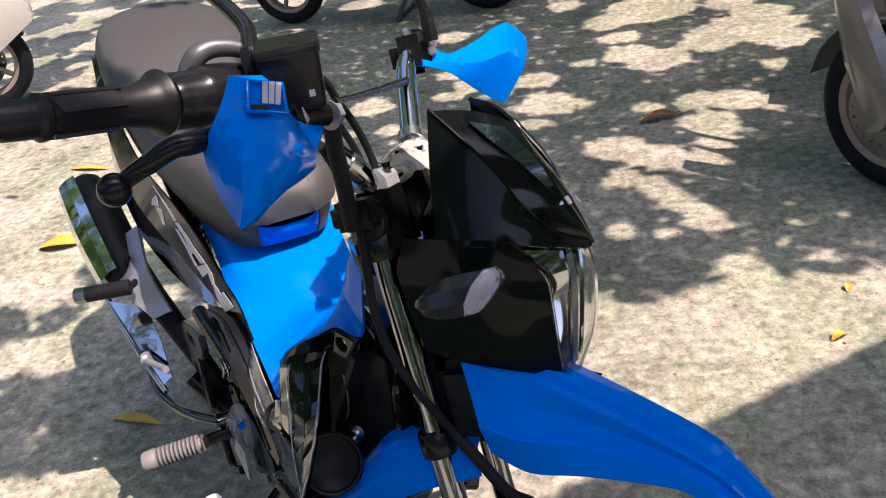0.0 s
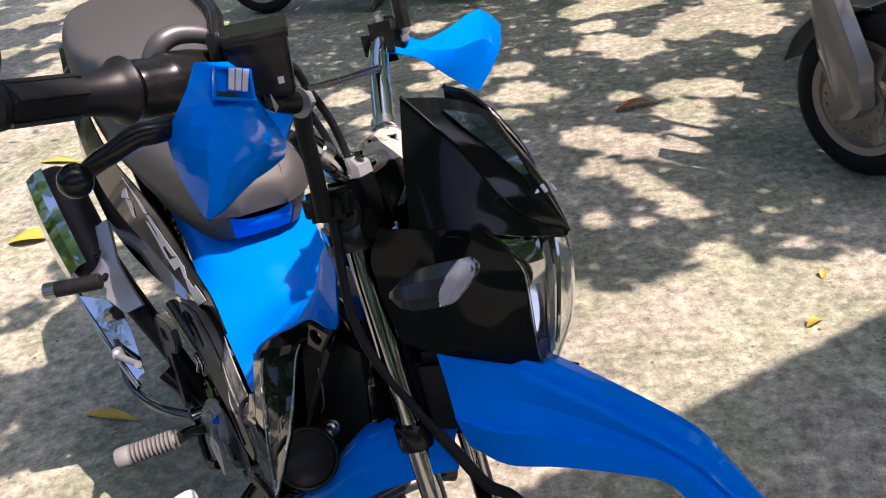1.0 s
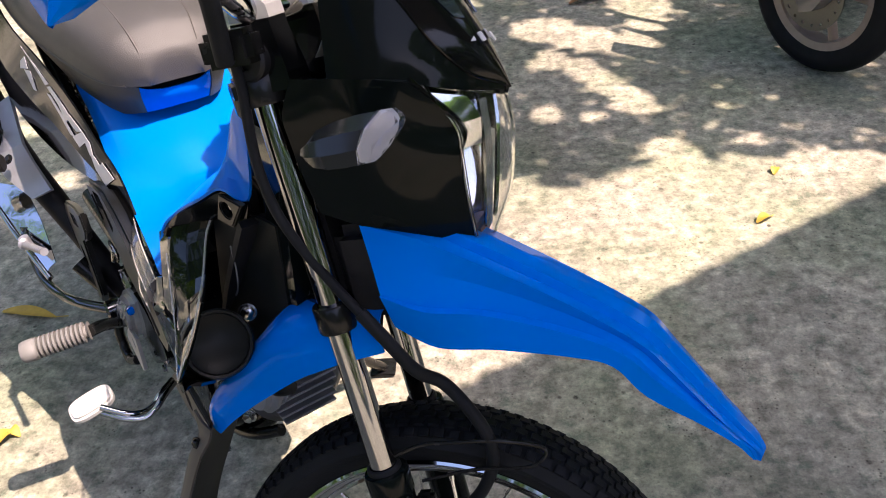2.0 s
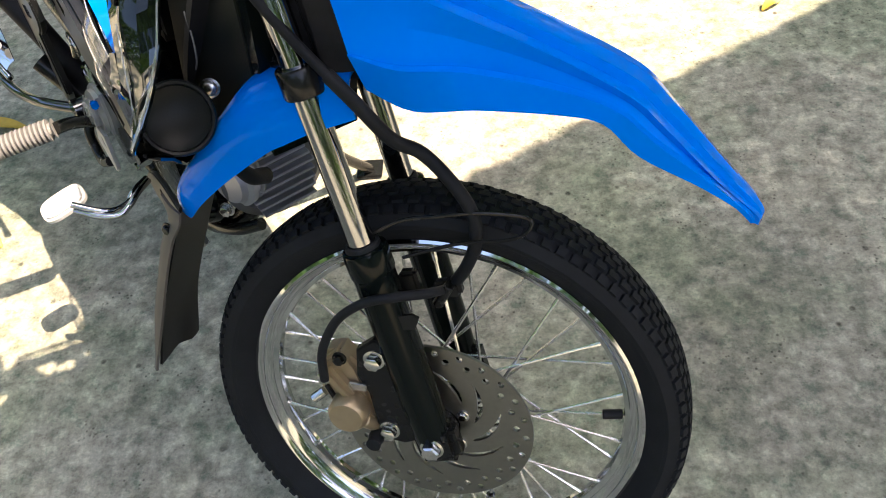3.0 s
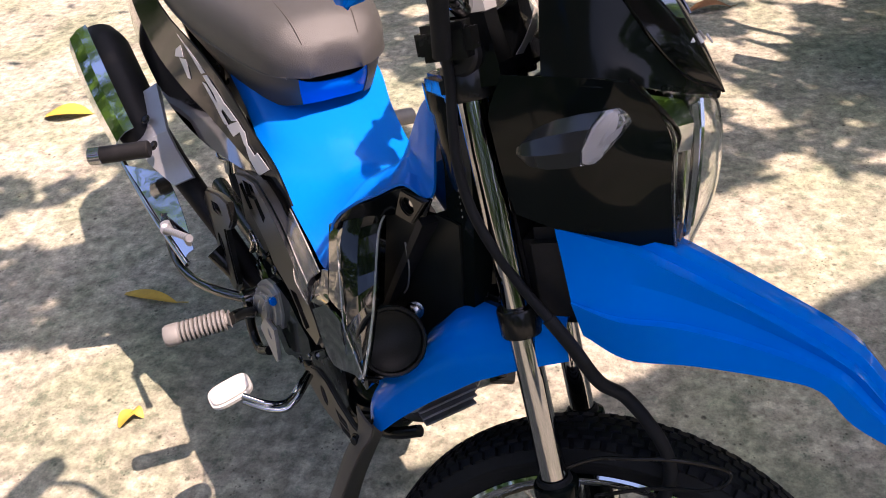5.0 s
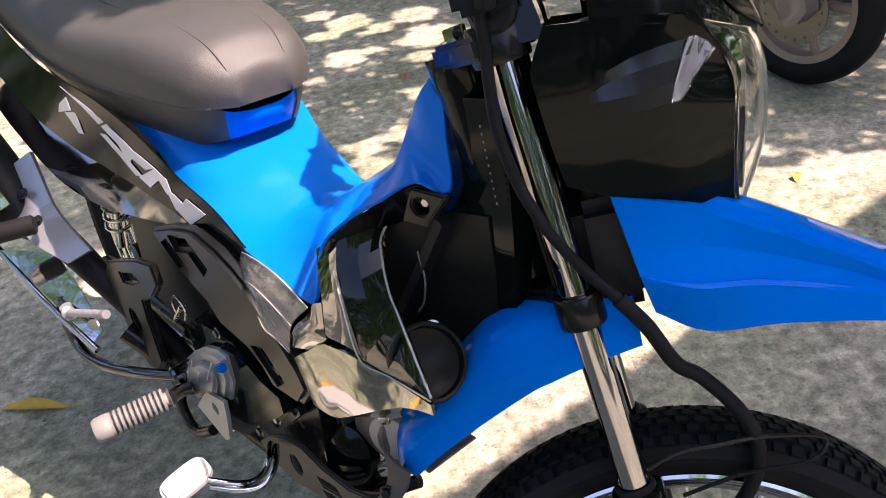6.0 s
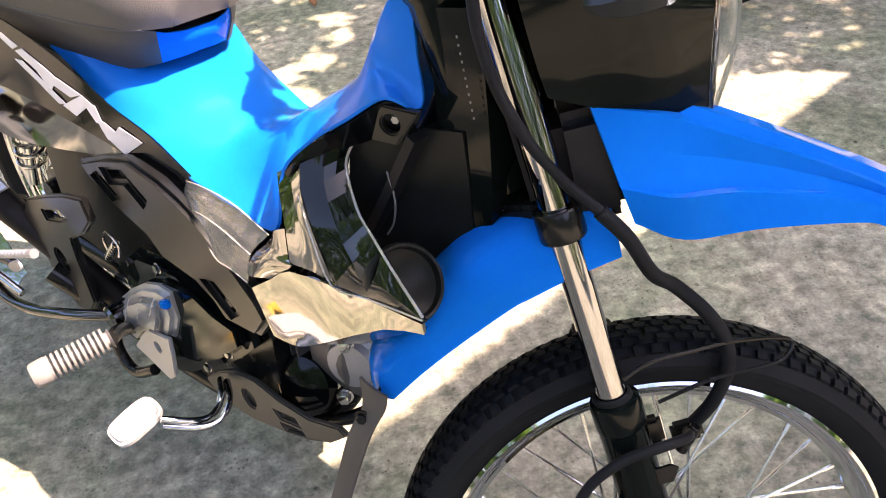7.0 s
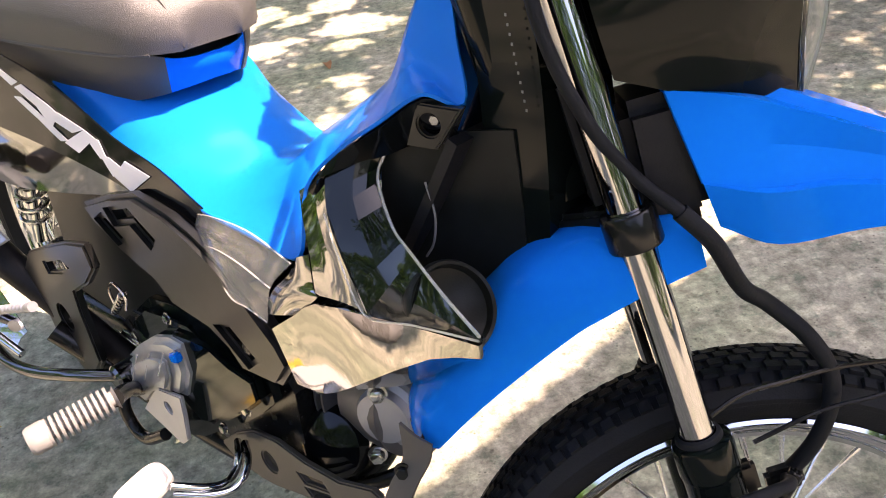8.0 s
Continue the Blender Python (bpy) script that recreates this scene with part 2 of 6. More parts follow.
def lathe(profile, m, n=48, bm=None, closed=False):
    """Turn (radius, height) pairs about the z axis of m."""
    bm = bm or bmesh.new()
    rings = []
    for r, h in profile:
        if r < 1e-6:
            rings.append([bm.verts.new(m @ Vector((0, 0, h)))])
        else:
            rings.append([bm.verts.new(m @ Vector((r * math.cos(a), r * math.sin(a), h))) for a in (2 * math.pi * i / n for i in range(n))])
    pairs = list(zip(rings, rings[1:]))
    if closed:
        pairs.append((rings[-1], rings[0]))
    for a, b in pairs:
        for i in range(n):
            q = [a[i % len(a)], a[(i + 1) % len(a)], b[(i + 1) % len(b)], b[i % len(b)]]
            q = list(dict.fromkeys(q))
            if len(q) > 2:
                bm.faces.new(q)
    return bm


def spline(pts, k=6, loop=False):
    """Points of a smooth curve through pts."""
    if k < 2:
        return [Vector(p) for p in pts]
    P = [Vector(p) for p in pts]
    out, n = [], len(P)
    for i in range(n if loop else n - 1):
        if loop:
            a, b, c, d = P[i - 1], P[i], P[(i + 1) % n], P[(i + 2) % n]
        else:
            b, c = P[i], P[i + 1]
            a, d = (P[i - 1] if i else b * 2 - c), (P[i + 2] if i + 2 < n else c * 2 - b)
        for j in range(k):
            t = j / k
            out.append(0.5 * ((2 * b) + (c - a) * t + (2 * a - 5 * b + 4 * c - d) * t * t + (3 * b - a - 3 * c + d) * t ** 3))
    if not loop:
        out.append(P[-1])
    return out


def tube(pts, r, n=12, k=6, bm=None):
    """A round bar along pts; r may be a list along the curve."""
    bm = bm or bmesh.new()
    path = spline(pts, k)
    rings, side = [], None
    for i, p in enumerate(path):
        d = (path[min(i + 1, len(path) - 1)] - path[max(i - 1, 0)]).normalized()
        side = (side or d.orthogonal())
        side = (side - d * side.dot(d)).normalized()
        up = d.cross(side)
        f = i / (len(path) - 1)
        rad = r if not isinstance(r, (list, tuple)) else r[min(int(f * (len(r) - 1)), len(r) - 2)] * (1 - (f * (len(r) - 1) - min(int(f * (len(r) - 1)), len(r) - 2))) + r[min(int(f * (len(r) - 1)), len(r) - 2) + 1] * (f * (len(r) - 1) - min(int(f * (len(r) - 1)), len(r) - 2))
        rings.append([bm.verts.new(p + (side * math.cos(a) + up * math.sin(a)) * rad) for a in (2 * math.pi * j / n for j in range(n))])
    for a, b in zip(rings, rings[1:]):
        for j in range(n):
            bm.faces.new((a[j], a[(j + 1) % n], b[(j + 1) % n], b[j]))
    bm.faces.new(rings[0][::-1])
    bm.faces.new(rings[-1])
    return bm


def sheet(rows, thick=0.003, ku=4, kv=3, bm=None):
    """A panel through a net of points, with thickness."""
    bm = bm or bmesh.new()
    lines = [spline(r, kv) for r in rows]
    cols = [spline([ln[j] for ln in lines], ku) for j in range(len(lines[0]))]
    net = [[c[i] for c in cols] for i in range(len(cols[0]))]
    nu, nv = len(net), len(net[0])

    def normal(i, j):
        a = net[min(i + 1, nu - 1)][j] - net[max(i - 1, 0)][j]
        b = net[i][min(j + 1, nv - 1)] - net[i][max(j - 1, 0)]
        c = a.cross(b)
        return c.normalized() if c.length > 1e-12 else Vector((0, 0, 1))
    top = [[bm.verts.new(net[i][j]) for j in range(nv)] for i in range(nu)]
    low = [[bm.verts.new(net[i][j] - normal(i, j) * thick) for j in range(nv)] for i in range(nu)]
    for i in range(nu - 1):
        for j in range(nv - 1):
            bm.faces.new((top[i][j], top[i + 1][j], top[i + 1][j + 1], top[i][j + 1]))
            bm.faces.new((low[i][j], low[i][j + 1], low[i + 1][j + 1], low[i + 1][j]))
    rim = [(i, 0) for i in range(nu)] + [(nu - 1, j) for j in range(1, nv)] + [(i, nv - 1) for i in range(nu - 2, -1, -1)] + [(0, j) for j in range(nv - 2, 0, -1)]
    for (a, b), (c, d) in zip(rim, rim[1:] + rim[:1]):
        bm.faces.new((top[a][b], top[c][d], low[c][d], low[a][b]))
    return bm


def mirrored(half):
    """Half a cross-section from the right edge to the middle (y = 0), made whole."""
    return list(half) + [(x, -y, z) for x, y, z in reversed(half[:-1])]


def loft(rings, bm=None, caps=True):
    bm = bm or bmesh.new()
    vs = [[bm.verts.new(p) for p in r] for r in rings]
    n = len(vs[0])
    for a, b in zip(vs, vs[1:]):
        for i in range(n):
            bm.faces.new((a[i], a[(i + 1) % n], b[(i + 1) % n], b[i]))
    if caps:
        bm.faces.new(vs[0][::-1])
        bm.faces.new(vs[-1])
    return bm


def plate(outline, thick, m, holes=(), bevel=0.0, bm=None):
    """A flat plate of an outline (x, y) with holes, from z = 0 to thick in m."""
    tmp = bmesh.new()
    edges = []
    for loop in (outline, *holes):
        vs = [tmp.verts.new((x, y, 0)) for x, y in loop]
        edges += [tmp.edges.new((a, b)) for a, b in zip(vs, vs[1:] + vs[:1])]
    bmesh.ops.triangle_fill(tmp, edges=edges, use_beauty=True, use_dissolve=False)
    got = bmesh.ops.extrude_face_region(tmp, geom=list(tmp.faces))
    for v in got["geom"]:
        if isinstance(v, bmesh.types.BMVert):
            v.co.z += thick
    bmesh.ops.recalc_face_normals(tmp, faces=tmp.faces)
    if bevel:
        sharp_edges = [e for e in tmp.edges if len(e.link_faces) == 2 and e.calc_face_angle(0) > 0.9 and abs(e.verts[0].co.z - e.verts[1].co.z) < 1e-6]
        bmesh.ops.bevel(tmp, geom=sharp_edges, offset=bevel, segments=2, affect="EDGES")
    return merge(bm, tmp, m)


def merge(bm, tmp, m):
    if bm is None:
        tmp.transform(m)
        return tmp
    me = bpy.data.meshes.new("scratch")
    tmp.transform(m)
    tmp.to_mesh(me)
    tmp.free()
    bm.from_mesh(me)
    bpy.data.meshes.remove(me)
    return bm


def block(size, m, bevel=0.002, bm=None, taper=1.0):
    tmp = bmesh.new()
    bmesh.ops.create_cube(tmp, size=1)
    for v in tmp.verts:
        k = taper if v.co.z > 0 else 1.0
        v.co = Vector((v.co.x * size[0] * k, v.co.y * size[1] * k, v.co.z * size[2]))
    if bevel:
        bmesh.ops.bevel(tmp, geom=list(tmp.edges), offset=bevel, segments=2, affect="EDGES")
    return merge(bm, tmp, m)


def axis_to(p, d, up=(0, 0, 1)):
    """A frame at p whose z axis points along d."""
    d = Vector(d).normalized()
    u = Vector(up)
    x = u.cross(d)
    x = d.orthogonal().normalized() if x.length < 1e-4 else x.normalized()
    y = d.cross(x)
    return Matrix((( x.x, y.x, d.x, p[0]), (x.y, y.y, d.y, p[1]), (x.z, y.z, d.z, p[2]), (0, 0, 0, 1)))


def rod(a, b, r, n=16, bm=None, r2=None):
    a, b = Vector(a), Vector(b)
    m = axis_to(a, b - a)
    L = (b - a).length
    r2 = r if r2 is None else r2
    c = min(r, r2) * 0.15
    return lathe([(0, 0), (r - c, 0), (r, c), (r2, L - c), (r2 - c, L), (0, L)], m, n, bm)


def bolt(p, d, r=0.007, h=0.006, bm=None):
    """A hexagon head on a washer."""
    m = axis_to(p, d)
    bm = lathe([(0, 0), (r * 1.35, 0), (r * 1.35, 0.0015), (r, 0.002)], m, 20, bm)
    return lathe([(r, 0.0015), (r, h), (r * 0.8, h + 0.001), (0, h + 0.001)], m, 6, bm)


def circle(r, n=24, cx=0.0, cy=0.0):
    return [(cx + r * math.cos(2 * math.pi * i / n), cy + r * math.sin(2 * math.pi * i / n)) for i in range(n)]


def bolts(name, places, mat, parent, label="", r=0.007, h=0.006):
    """One part for each bolt of a list of (place, direction)."""
    for p, d in places:
        part(name, bolt(p, d, r, h), mat, parent, label)


# ---- ground, roof and tree that shade the place ----
def ground():
    bm = bmesh.new()
    bmesh.ops.create_grid(bm, x_segments=60, y_segments=60, size=60)
    for v in bm.verts:
        far = max(0.0, v.co.length - 8)
        v.co.z = 0.0 if far == 0 else -0.0005 * far
    tagged(part("ground", bm, CONCRETE), "worn grey concrete yard floor with stains", "ground", kind="structure")


ground()

# the eave's straight shadow crosses the floor through EDGE_AT along EDGE_WAY
EDGE_AT, EDGE_WAY, ROOF_Z = Vector((0.371, 1.526, 0)), Vector((0.856, 0.517, 0)), 2.75


def roof():
    e0 = EDGE_AT + TO_SUN * (ROOF_Z / TO_SUN.z)
    way, back = EDGE_WAY.normalized(), Vector((0.517, -0.856, 0.10)).normalized()
    bm = bmesh.new()
    n = 220
    lines = []
    for j in range(2):
        row = []
        for i in range(n + 1):
            row.append(e0 + way * (-6 + 12 * i / n) + back * (1.9 * j) + Vector((0, 0, 0.012 * math.cos(i * math.pi))))
        lines.append(row)
    sheet(lines, 0.004, 1, 1, bm)
    r = part("roof", bm, ROOF_SHEET)
    tagged(r, "corrugated zinc awning roof on thin posts", "roof", kind="structure")
    for along in (-5.8, 5.8):
        for j in (0.1, 1.7):
            p = e0 + way * along + back * j
            part("roof_post", rod((p.x, p.y, -0.05), (p.x, p.y, p.z), 0.03, 12), ROOF_SHEET, r)


roof()


def lit(x, y):
    """How open the crown is over a place on the floor, as the sun passes it."""
    d = (Vector((x, y, 0)) - EDGE_AT).dot(Vector((-0.517, 0.856, 0)))
    along = (Vector((x, y, 0)) - EDGE_AT).dot(EDGE_WAY)
    wob = 0.2 * noise.noise(Vector((x * 2.3, y * 2.3, 3.0))) + 0.1 * noise.noise(Vector((x * 6.0, y * 6.0, 1.0)))
    reach = 0.68 if along < 0 else 0.68 - 0.28 * along if along < 0.8 else 0.456 - 0.9 * (along - 0.8)
    if ((x + 1.85) / 0.75) ** 2 + ((y - 3.2) / 0.95) ** 2 + 2.2 * wob < 1.0:
        return 0.99
    if d < reach + wob and along > -2.6:
        return 1.01
    if along > 0.98 + 0.5 * wob and d < 0.95 + wob and along < 3.0:
        return 0.03
    return 0.0


# round gaps in two boughs of the crown, as the sun throws them on the floor: place and radius
BOUGH_EAST = [(0.61, 4.43, 0.06), (0.68, 4.19, 0.11), (0.8, 4.07, 0.131), (1.26, 4.41, 0.2), (1.03, 4.24, 0.117), (1.38, 4.2, 0.127), (0.84, 4.88, 0.223), (0.59, 4.67, 0.081), (0.9, 3.55, 0.085), (1.04, 3.52, 0.092), (1.17, 3.47, 0.065), (0.71, 3.53, 0.054), (0.91, 3.32, 0.101), (0.56, 3.17, 0.099), (0.7, 3.07, 0.091), (0.83, 2.99, 0.081), (0.91, 3.14, 0.072), (0.57, 2.92, 0.065), (0.67, 2.85, 0.06), (0.75, 2.73, 0.075), (0.8, 2.6, 0.068), (0.92, 2.75, 0.064), (0.91, 2.61, 0.058), (0.54, 2.56, 0.041), (0.67, 2.52, 0.03), (0.85, 2.32, 0.062), (0.99, 2.45, 0.035), (1.04, 2.24, 0.051), (0.3, 3.66, 0.113), (0.44, 3.64, 0.042)]
BOUGH_MIDDLE = [(-0.15, 4.14, 0.061), (-0.02, 3.99, 0.09), (0.11, 3.85, 0.058), (-0.13, 3.86, 0.055), (-0.04, 3.56, 0.077), (0.07, 3.61, 0.035), (0.26, 3.96, 0.09), (0.31, 3.7, 0.094), (0.2, 3.64, 0.037), (0.25, 3.46, 0.055), (0.22, 3.12, 0.048), (0.22, 2.96, 0.033), (0.14, 2.82, 0.047), (0.02, 2.76, 0.05), (0.01, 2.67, 0.036), (0.07, 2.58, 0.058)]

BOUGH_FAR = [(-0.88, 5.65, 0.129), (-0.48, 3.83, 0.09), (-0.34, 3.53, 0.056), (-0.51, 3.52, 0.037), (-0.47, 5.26, 0.084), (-0.2, 4.75, 0.087), (0.4, 5.11, 0.087), (0.48, 4.12, 0.048), (0.66, 4.44, 0.083), (0.62, 4.72, 0.119), (1.1, 4.32, 0.156), (1.34, 4.62, 0.131), (1.44, 4.43, 0.074), (1.23, 4.83, 0.112), (1.26, 3.88, 0.053), (1.32, 3.73, 0.042), (-1.02, 5.45, 0.06)]


def gap_over(x, y):
    """Whether the sun finds a gap in the crown over a place on the floor."""
    if 2.15 < y < 6.6 and x < 2.1 and x > (-.12 if y < 3.4 else -1.15):
        wob = .16 * noise.noise(Vector((x * 14, y * 14, 2.0)))
        return any((x - a) ** 2 + (y - b) ** 2 < (r * (1.05 + wob) + .014) ** 2 for a, b, r in BOUGH_EAST + BOUGH_MIDDLE + BOUGH_FAR)
    return noise.noise(Vector((x * 2.9 + 24.133, y * 2.9 - 1.739, 0))) + 0.55 * noise.noise(Vector((x * 6.4 + 24.133, y * 6.4 - 1.739, 7))) > 0.05


def shade_tree():
    base = Vector((6.6, 5.4, 0))
    tree = thing("shade_tree", base, "broad leafy shade tree standing beside the yard", "tree")
    top = base + Vector((-2.0, 0.2, 2.3))
    part("trunk", tube([base + Vector((0, 0, -0.1)), base + Vector((-0.2, 0.05, 0.9)), base + Vector((-0.9, 0.1, 1.7)), top], [0.24, 0.18, 0.15, 0.1], 12, 6), BARK, tree)
    rnd = random.Random(5)
    for k in range(9):
        a = radians(84 + 24 * k)
        tip = top + Vector((2.4 * math.cos(a), 2.4 * math.sin(a), 0.3 + 0.3 * rnd.random()))
        mid = top.lerp(tip, 0.5) + Vector((0, 0, 0.4))
        part("limb", tube([base + Vector((-0.9, 0.1, 1.7)) if k % 3 == 0 else top, mid, tip], [0.03, 0.014, 0.004], 8, 5), BARK, tree)
    bm = bmesh.new()
    for k in range(190000):
        fx, fy = rnd.uniform(-4.5, 3.2), rnd.uniform(0.2, 8.0)
        z = rnd.uniform(2.5, 3.1)
        open_here = lit(fx, fy)
        edge = ((fx + 0.6) / 4.3) ** 2 + ((fy - 3.7) / 4.1) ** 2 + 0.35 * noise.noise(Vector((fx * 0.9, fy * 0.9, 5.0)))
        if edge > 1.0 or rnd.random() < open_here or (open_here == 0.0 and gap_over(fx, fy)):
            continue
        p = Vector((fx, fy, 0)) + TO_SUN * (z / TO_SUN.z)
        size = rnd.uniform(0.019, 0.033)
        turn = Euler((rnd.uniform(-0.9, 0.9), rnd.uniform(-0.9, 0.9), rnd.uniform(0, 6.28))).to_matrix()
        vs = [bm.verts.new(p + turn @ Vector((size * x, size * y, size * w))) for x, y, w in ((-1.3, 0, 0), (-0.4, 0.62, 0.1), (0.6, 0.5, 0.1), (1.4, 0, -0.1), (0.6, -0.5, 0.1), (-0.4, -0.62, 0.1))]
        bm.faces.new(vs[:4])
        bm.faces.new([vs[0], vs[3], vs[4], vs[5]])
    part("crown", bm, FOLIAGE, tree)


shade_tree()


def hedge():
    """An added ring of foliage, out of view, that blocks low skylight and greens reflections."""
    rnd = random.Random(9)
    bm = bmesh.new()
    for k in range(26000):
        a = rnd.uniform(0, 2 * math.pi)
        r = 9.5 + 1.3 * rnd.random() + 0.8 * math.sin(3 * a)
        z = 4.4 * rnd.random() ** 0.8 * (1 + 0.25 * math.sin(7 * a))
        p = Vector((r * math.cos(a), 1.0 + r * math.sin(a), z))
        size = rnd.uniform(0.12, 0.26)
        turn = Euler((rnd.uniform(-1.4, 1.4), rnd.uniform(-1.4, 1.4), rnd.uniform(0, 6.28))).to_matrix()
        vs = [bm.verts.new(p + turn @ Vector((size * x, size * y, size * w))) for x, y, w in ((-1.2, 0, 0), (-0.2, 0.6, 0.15), (1.2, 0, 0), (-0.2, -0.6, 0.15))]
        bm.faces.new(vs)
    tagged(part("hedge", bm, FOLIAGE), "unseen belt of dense green foliage added round the yard", "hedge", kind="stuff")


hedge()


# ---- the motorcycle ----
bike = thing("motorcycle", (0.0, 1.3, 0.0), "new glossy blue and black underbone motorcycle on its side stand", "motorcycle")
TO_Z = pose(0, 0, 0, 90, 0, 0)          # turns a lathe's axis to the right-hand side of a frame


def wheel(name, M, disc=True, tyre_r=0.283, half=0.038):
    """A spoked wheel whose axle is the y axis of M."""
    Mw = M @ TO_Z
    hub = part(name, lathe([(0, -0.05), (0.02, -0.05), (0.022, -0.032), (0.042, -0.030), (0.044, -0.024), (0.028, -0.02), (0.026, 0.0), (0.028, 0.02), (0.044, 0.024), (0.042, 0.030), (0.022, 0.032), (0.02, 0.05), (0, 0.05)], Mw, 32), BLACK_SATIN, bike, "spoked wheel with chrome rim and block-tread tyre")
    rt, h = tyre_r - 0.0035, half
    prof = [(0.226, -0.018), (0.236, -0.024), (0.248, -h * 0.93), (rt - 0.022, -h), (rt - 0.010, -h * 0.9), (rt - 0.002, -h * 0.55), (rt, 0), (rt - 0.002, h * 0.55), (rt - 0.010, h * 0.9), (rt - 0.022, h), (0.248, h * 0.93), (0.236, 0.024), (0.226, 0.018)]
    bm = lathe(prof, Mw, 120, closed=True)
    rows = [(-0.006, 0.0, 0.010, 0.0165), (0.006, 0.5, 0.010, 0.0165), (-0.0185, 0.5, 0.010, 0.0165), (0.0185, 0.0, 0.010, 0.0165), (-0.0305, 0.0, 0.0095, 0.0145), (0.0305, 0.5, 0.0095, 0.0145)]
    count = 104
    for off, shift, wy, wx in rows:
        y = off * half / 0.038
        drop = 0.0002 if abs(off) < 0.01 else (0.0016 if abs(off) < 0.025 else 0.0062)
        tilt = math.copysign(0.03 if abs(off) < 0.01 else (0.14 if abs(off) < 0.025 else 0.6), off)
        for i in range(count):
            a = 2 * math.pi * (i + shift) / count
            m = Mw @ Matrix.Rotation(a, 4, "Z") @ Matrix.Translation((rt - drop - 0.0012, 0, y)) @ Matrix.Rotation(-tilt, 4, "Y")
            tmp = bmesh.new()
            bmesh.ops.create_cube(tmp, size=1)
            for v in tmp.verts:
                k = 0.86 if v.co.x > 0 else 1.0
                v.co = Vector((v.co.x * 0.0072, v.co.y * wx * 0.82 * k, v.co.z * wy * 1.08 * k))
            tmp.transform(m)
            vm = {}
            for v in tmp.verts:
                vm[v] = bm.verts.new(v.co)
            for f in tmp.faces:
                bm.faces.new([vm[v] for v in f.verts])
            tmp.free()
    for side in (-1, 1):
        for r in (0.252, 0.258):
            lathe([(r, side * (h * 0.945)), (r + 0.0012, side * (h * 0.945 + 0.001)), (r + 0.0024, side * (h * 0.945))], Mw, 96, bm)
    part("tyre", bm, RUBBER, hub, "black block-tread tyre", 30)
    rim = [(0.2325, -0.0235), (0.2325, -0.0215), (0.224, -0.0185), (0.221, -0.010), (0.214, -0.006), (0.213, 0.0), (0.214, 0.006), (0.221, 0.010), (0.224, 0.0185), (0.2325, 0.0215), (0.2325, 0.0235), (0.229, 0.0248), (0.2255, 0.0235), (0.2235, 0.0205), (0.2240, 0.0180), (0.2200, 0.0165), (0.2150, 0.0125), (0.2155, 0.0105), (0.2095, 0.0085), (0.2105, 0.0045), (0.208, 0.0), (0.2105, -0.0045), (0.2095, -0.0085), (0.2155, -0.0105), (0.2150, -0.0125), (0.2200, -0.0165), (0.2240, -0.0180), (0.2235, -0.0205), (0.2255, -0.0235), (0.229, -0.0248)]
    part("rim", lathe(rim, Mw, 120, closed=True), CHROME, hub, "chrome-plated wheel rim")
    for i in range(36):
        side = 1 if i % 2 else -1
        cross = 1 if (i // 2) % 2 else -1
        a = 2 * math.pi * (i + 0.5) / 36
        b = a + cross * radians(62)
        p = Mw @ Vector((0.212 * math.cos(a), 0.212 * math.sin(a), side * 0.003))
        q = Mw @ Vector((0.041 * math.cos(b), 0.041 * math.sin(b), side * (0.027 + 0.003 * cross)))
        bm = rod(p, q, 0.0019, 8)
        d = (q - p).normalized()
        rod(p, p + d * 0.016, 0.0028, 8, bm)
        part("spoke", bm, SPOKE_STEEL, hub)
    return hub, Mw


front_wheel, MW = wheel("front_wheel", MS @ pose(0, 0, 0, 0, 17, 0))


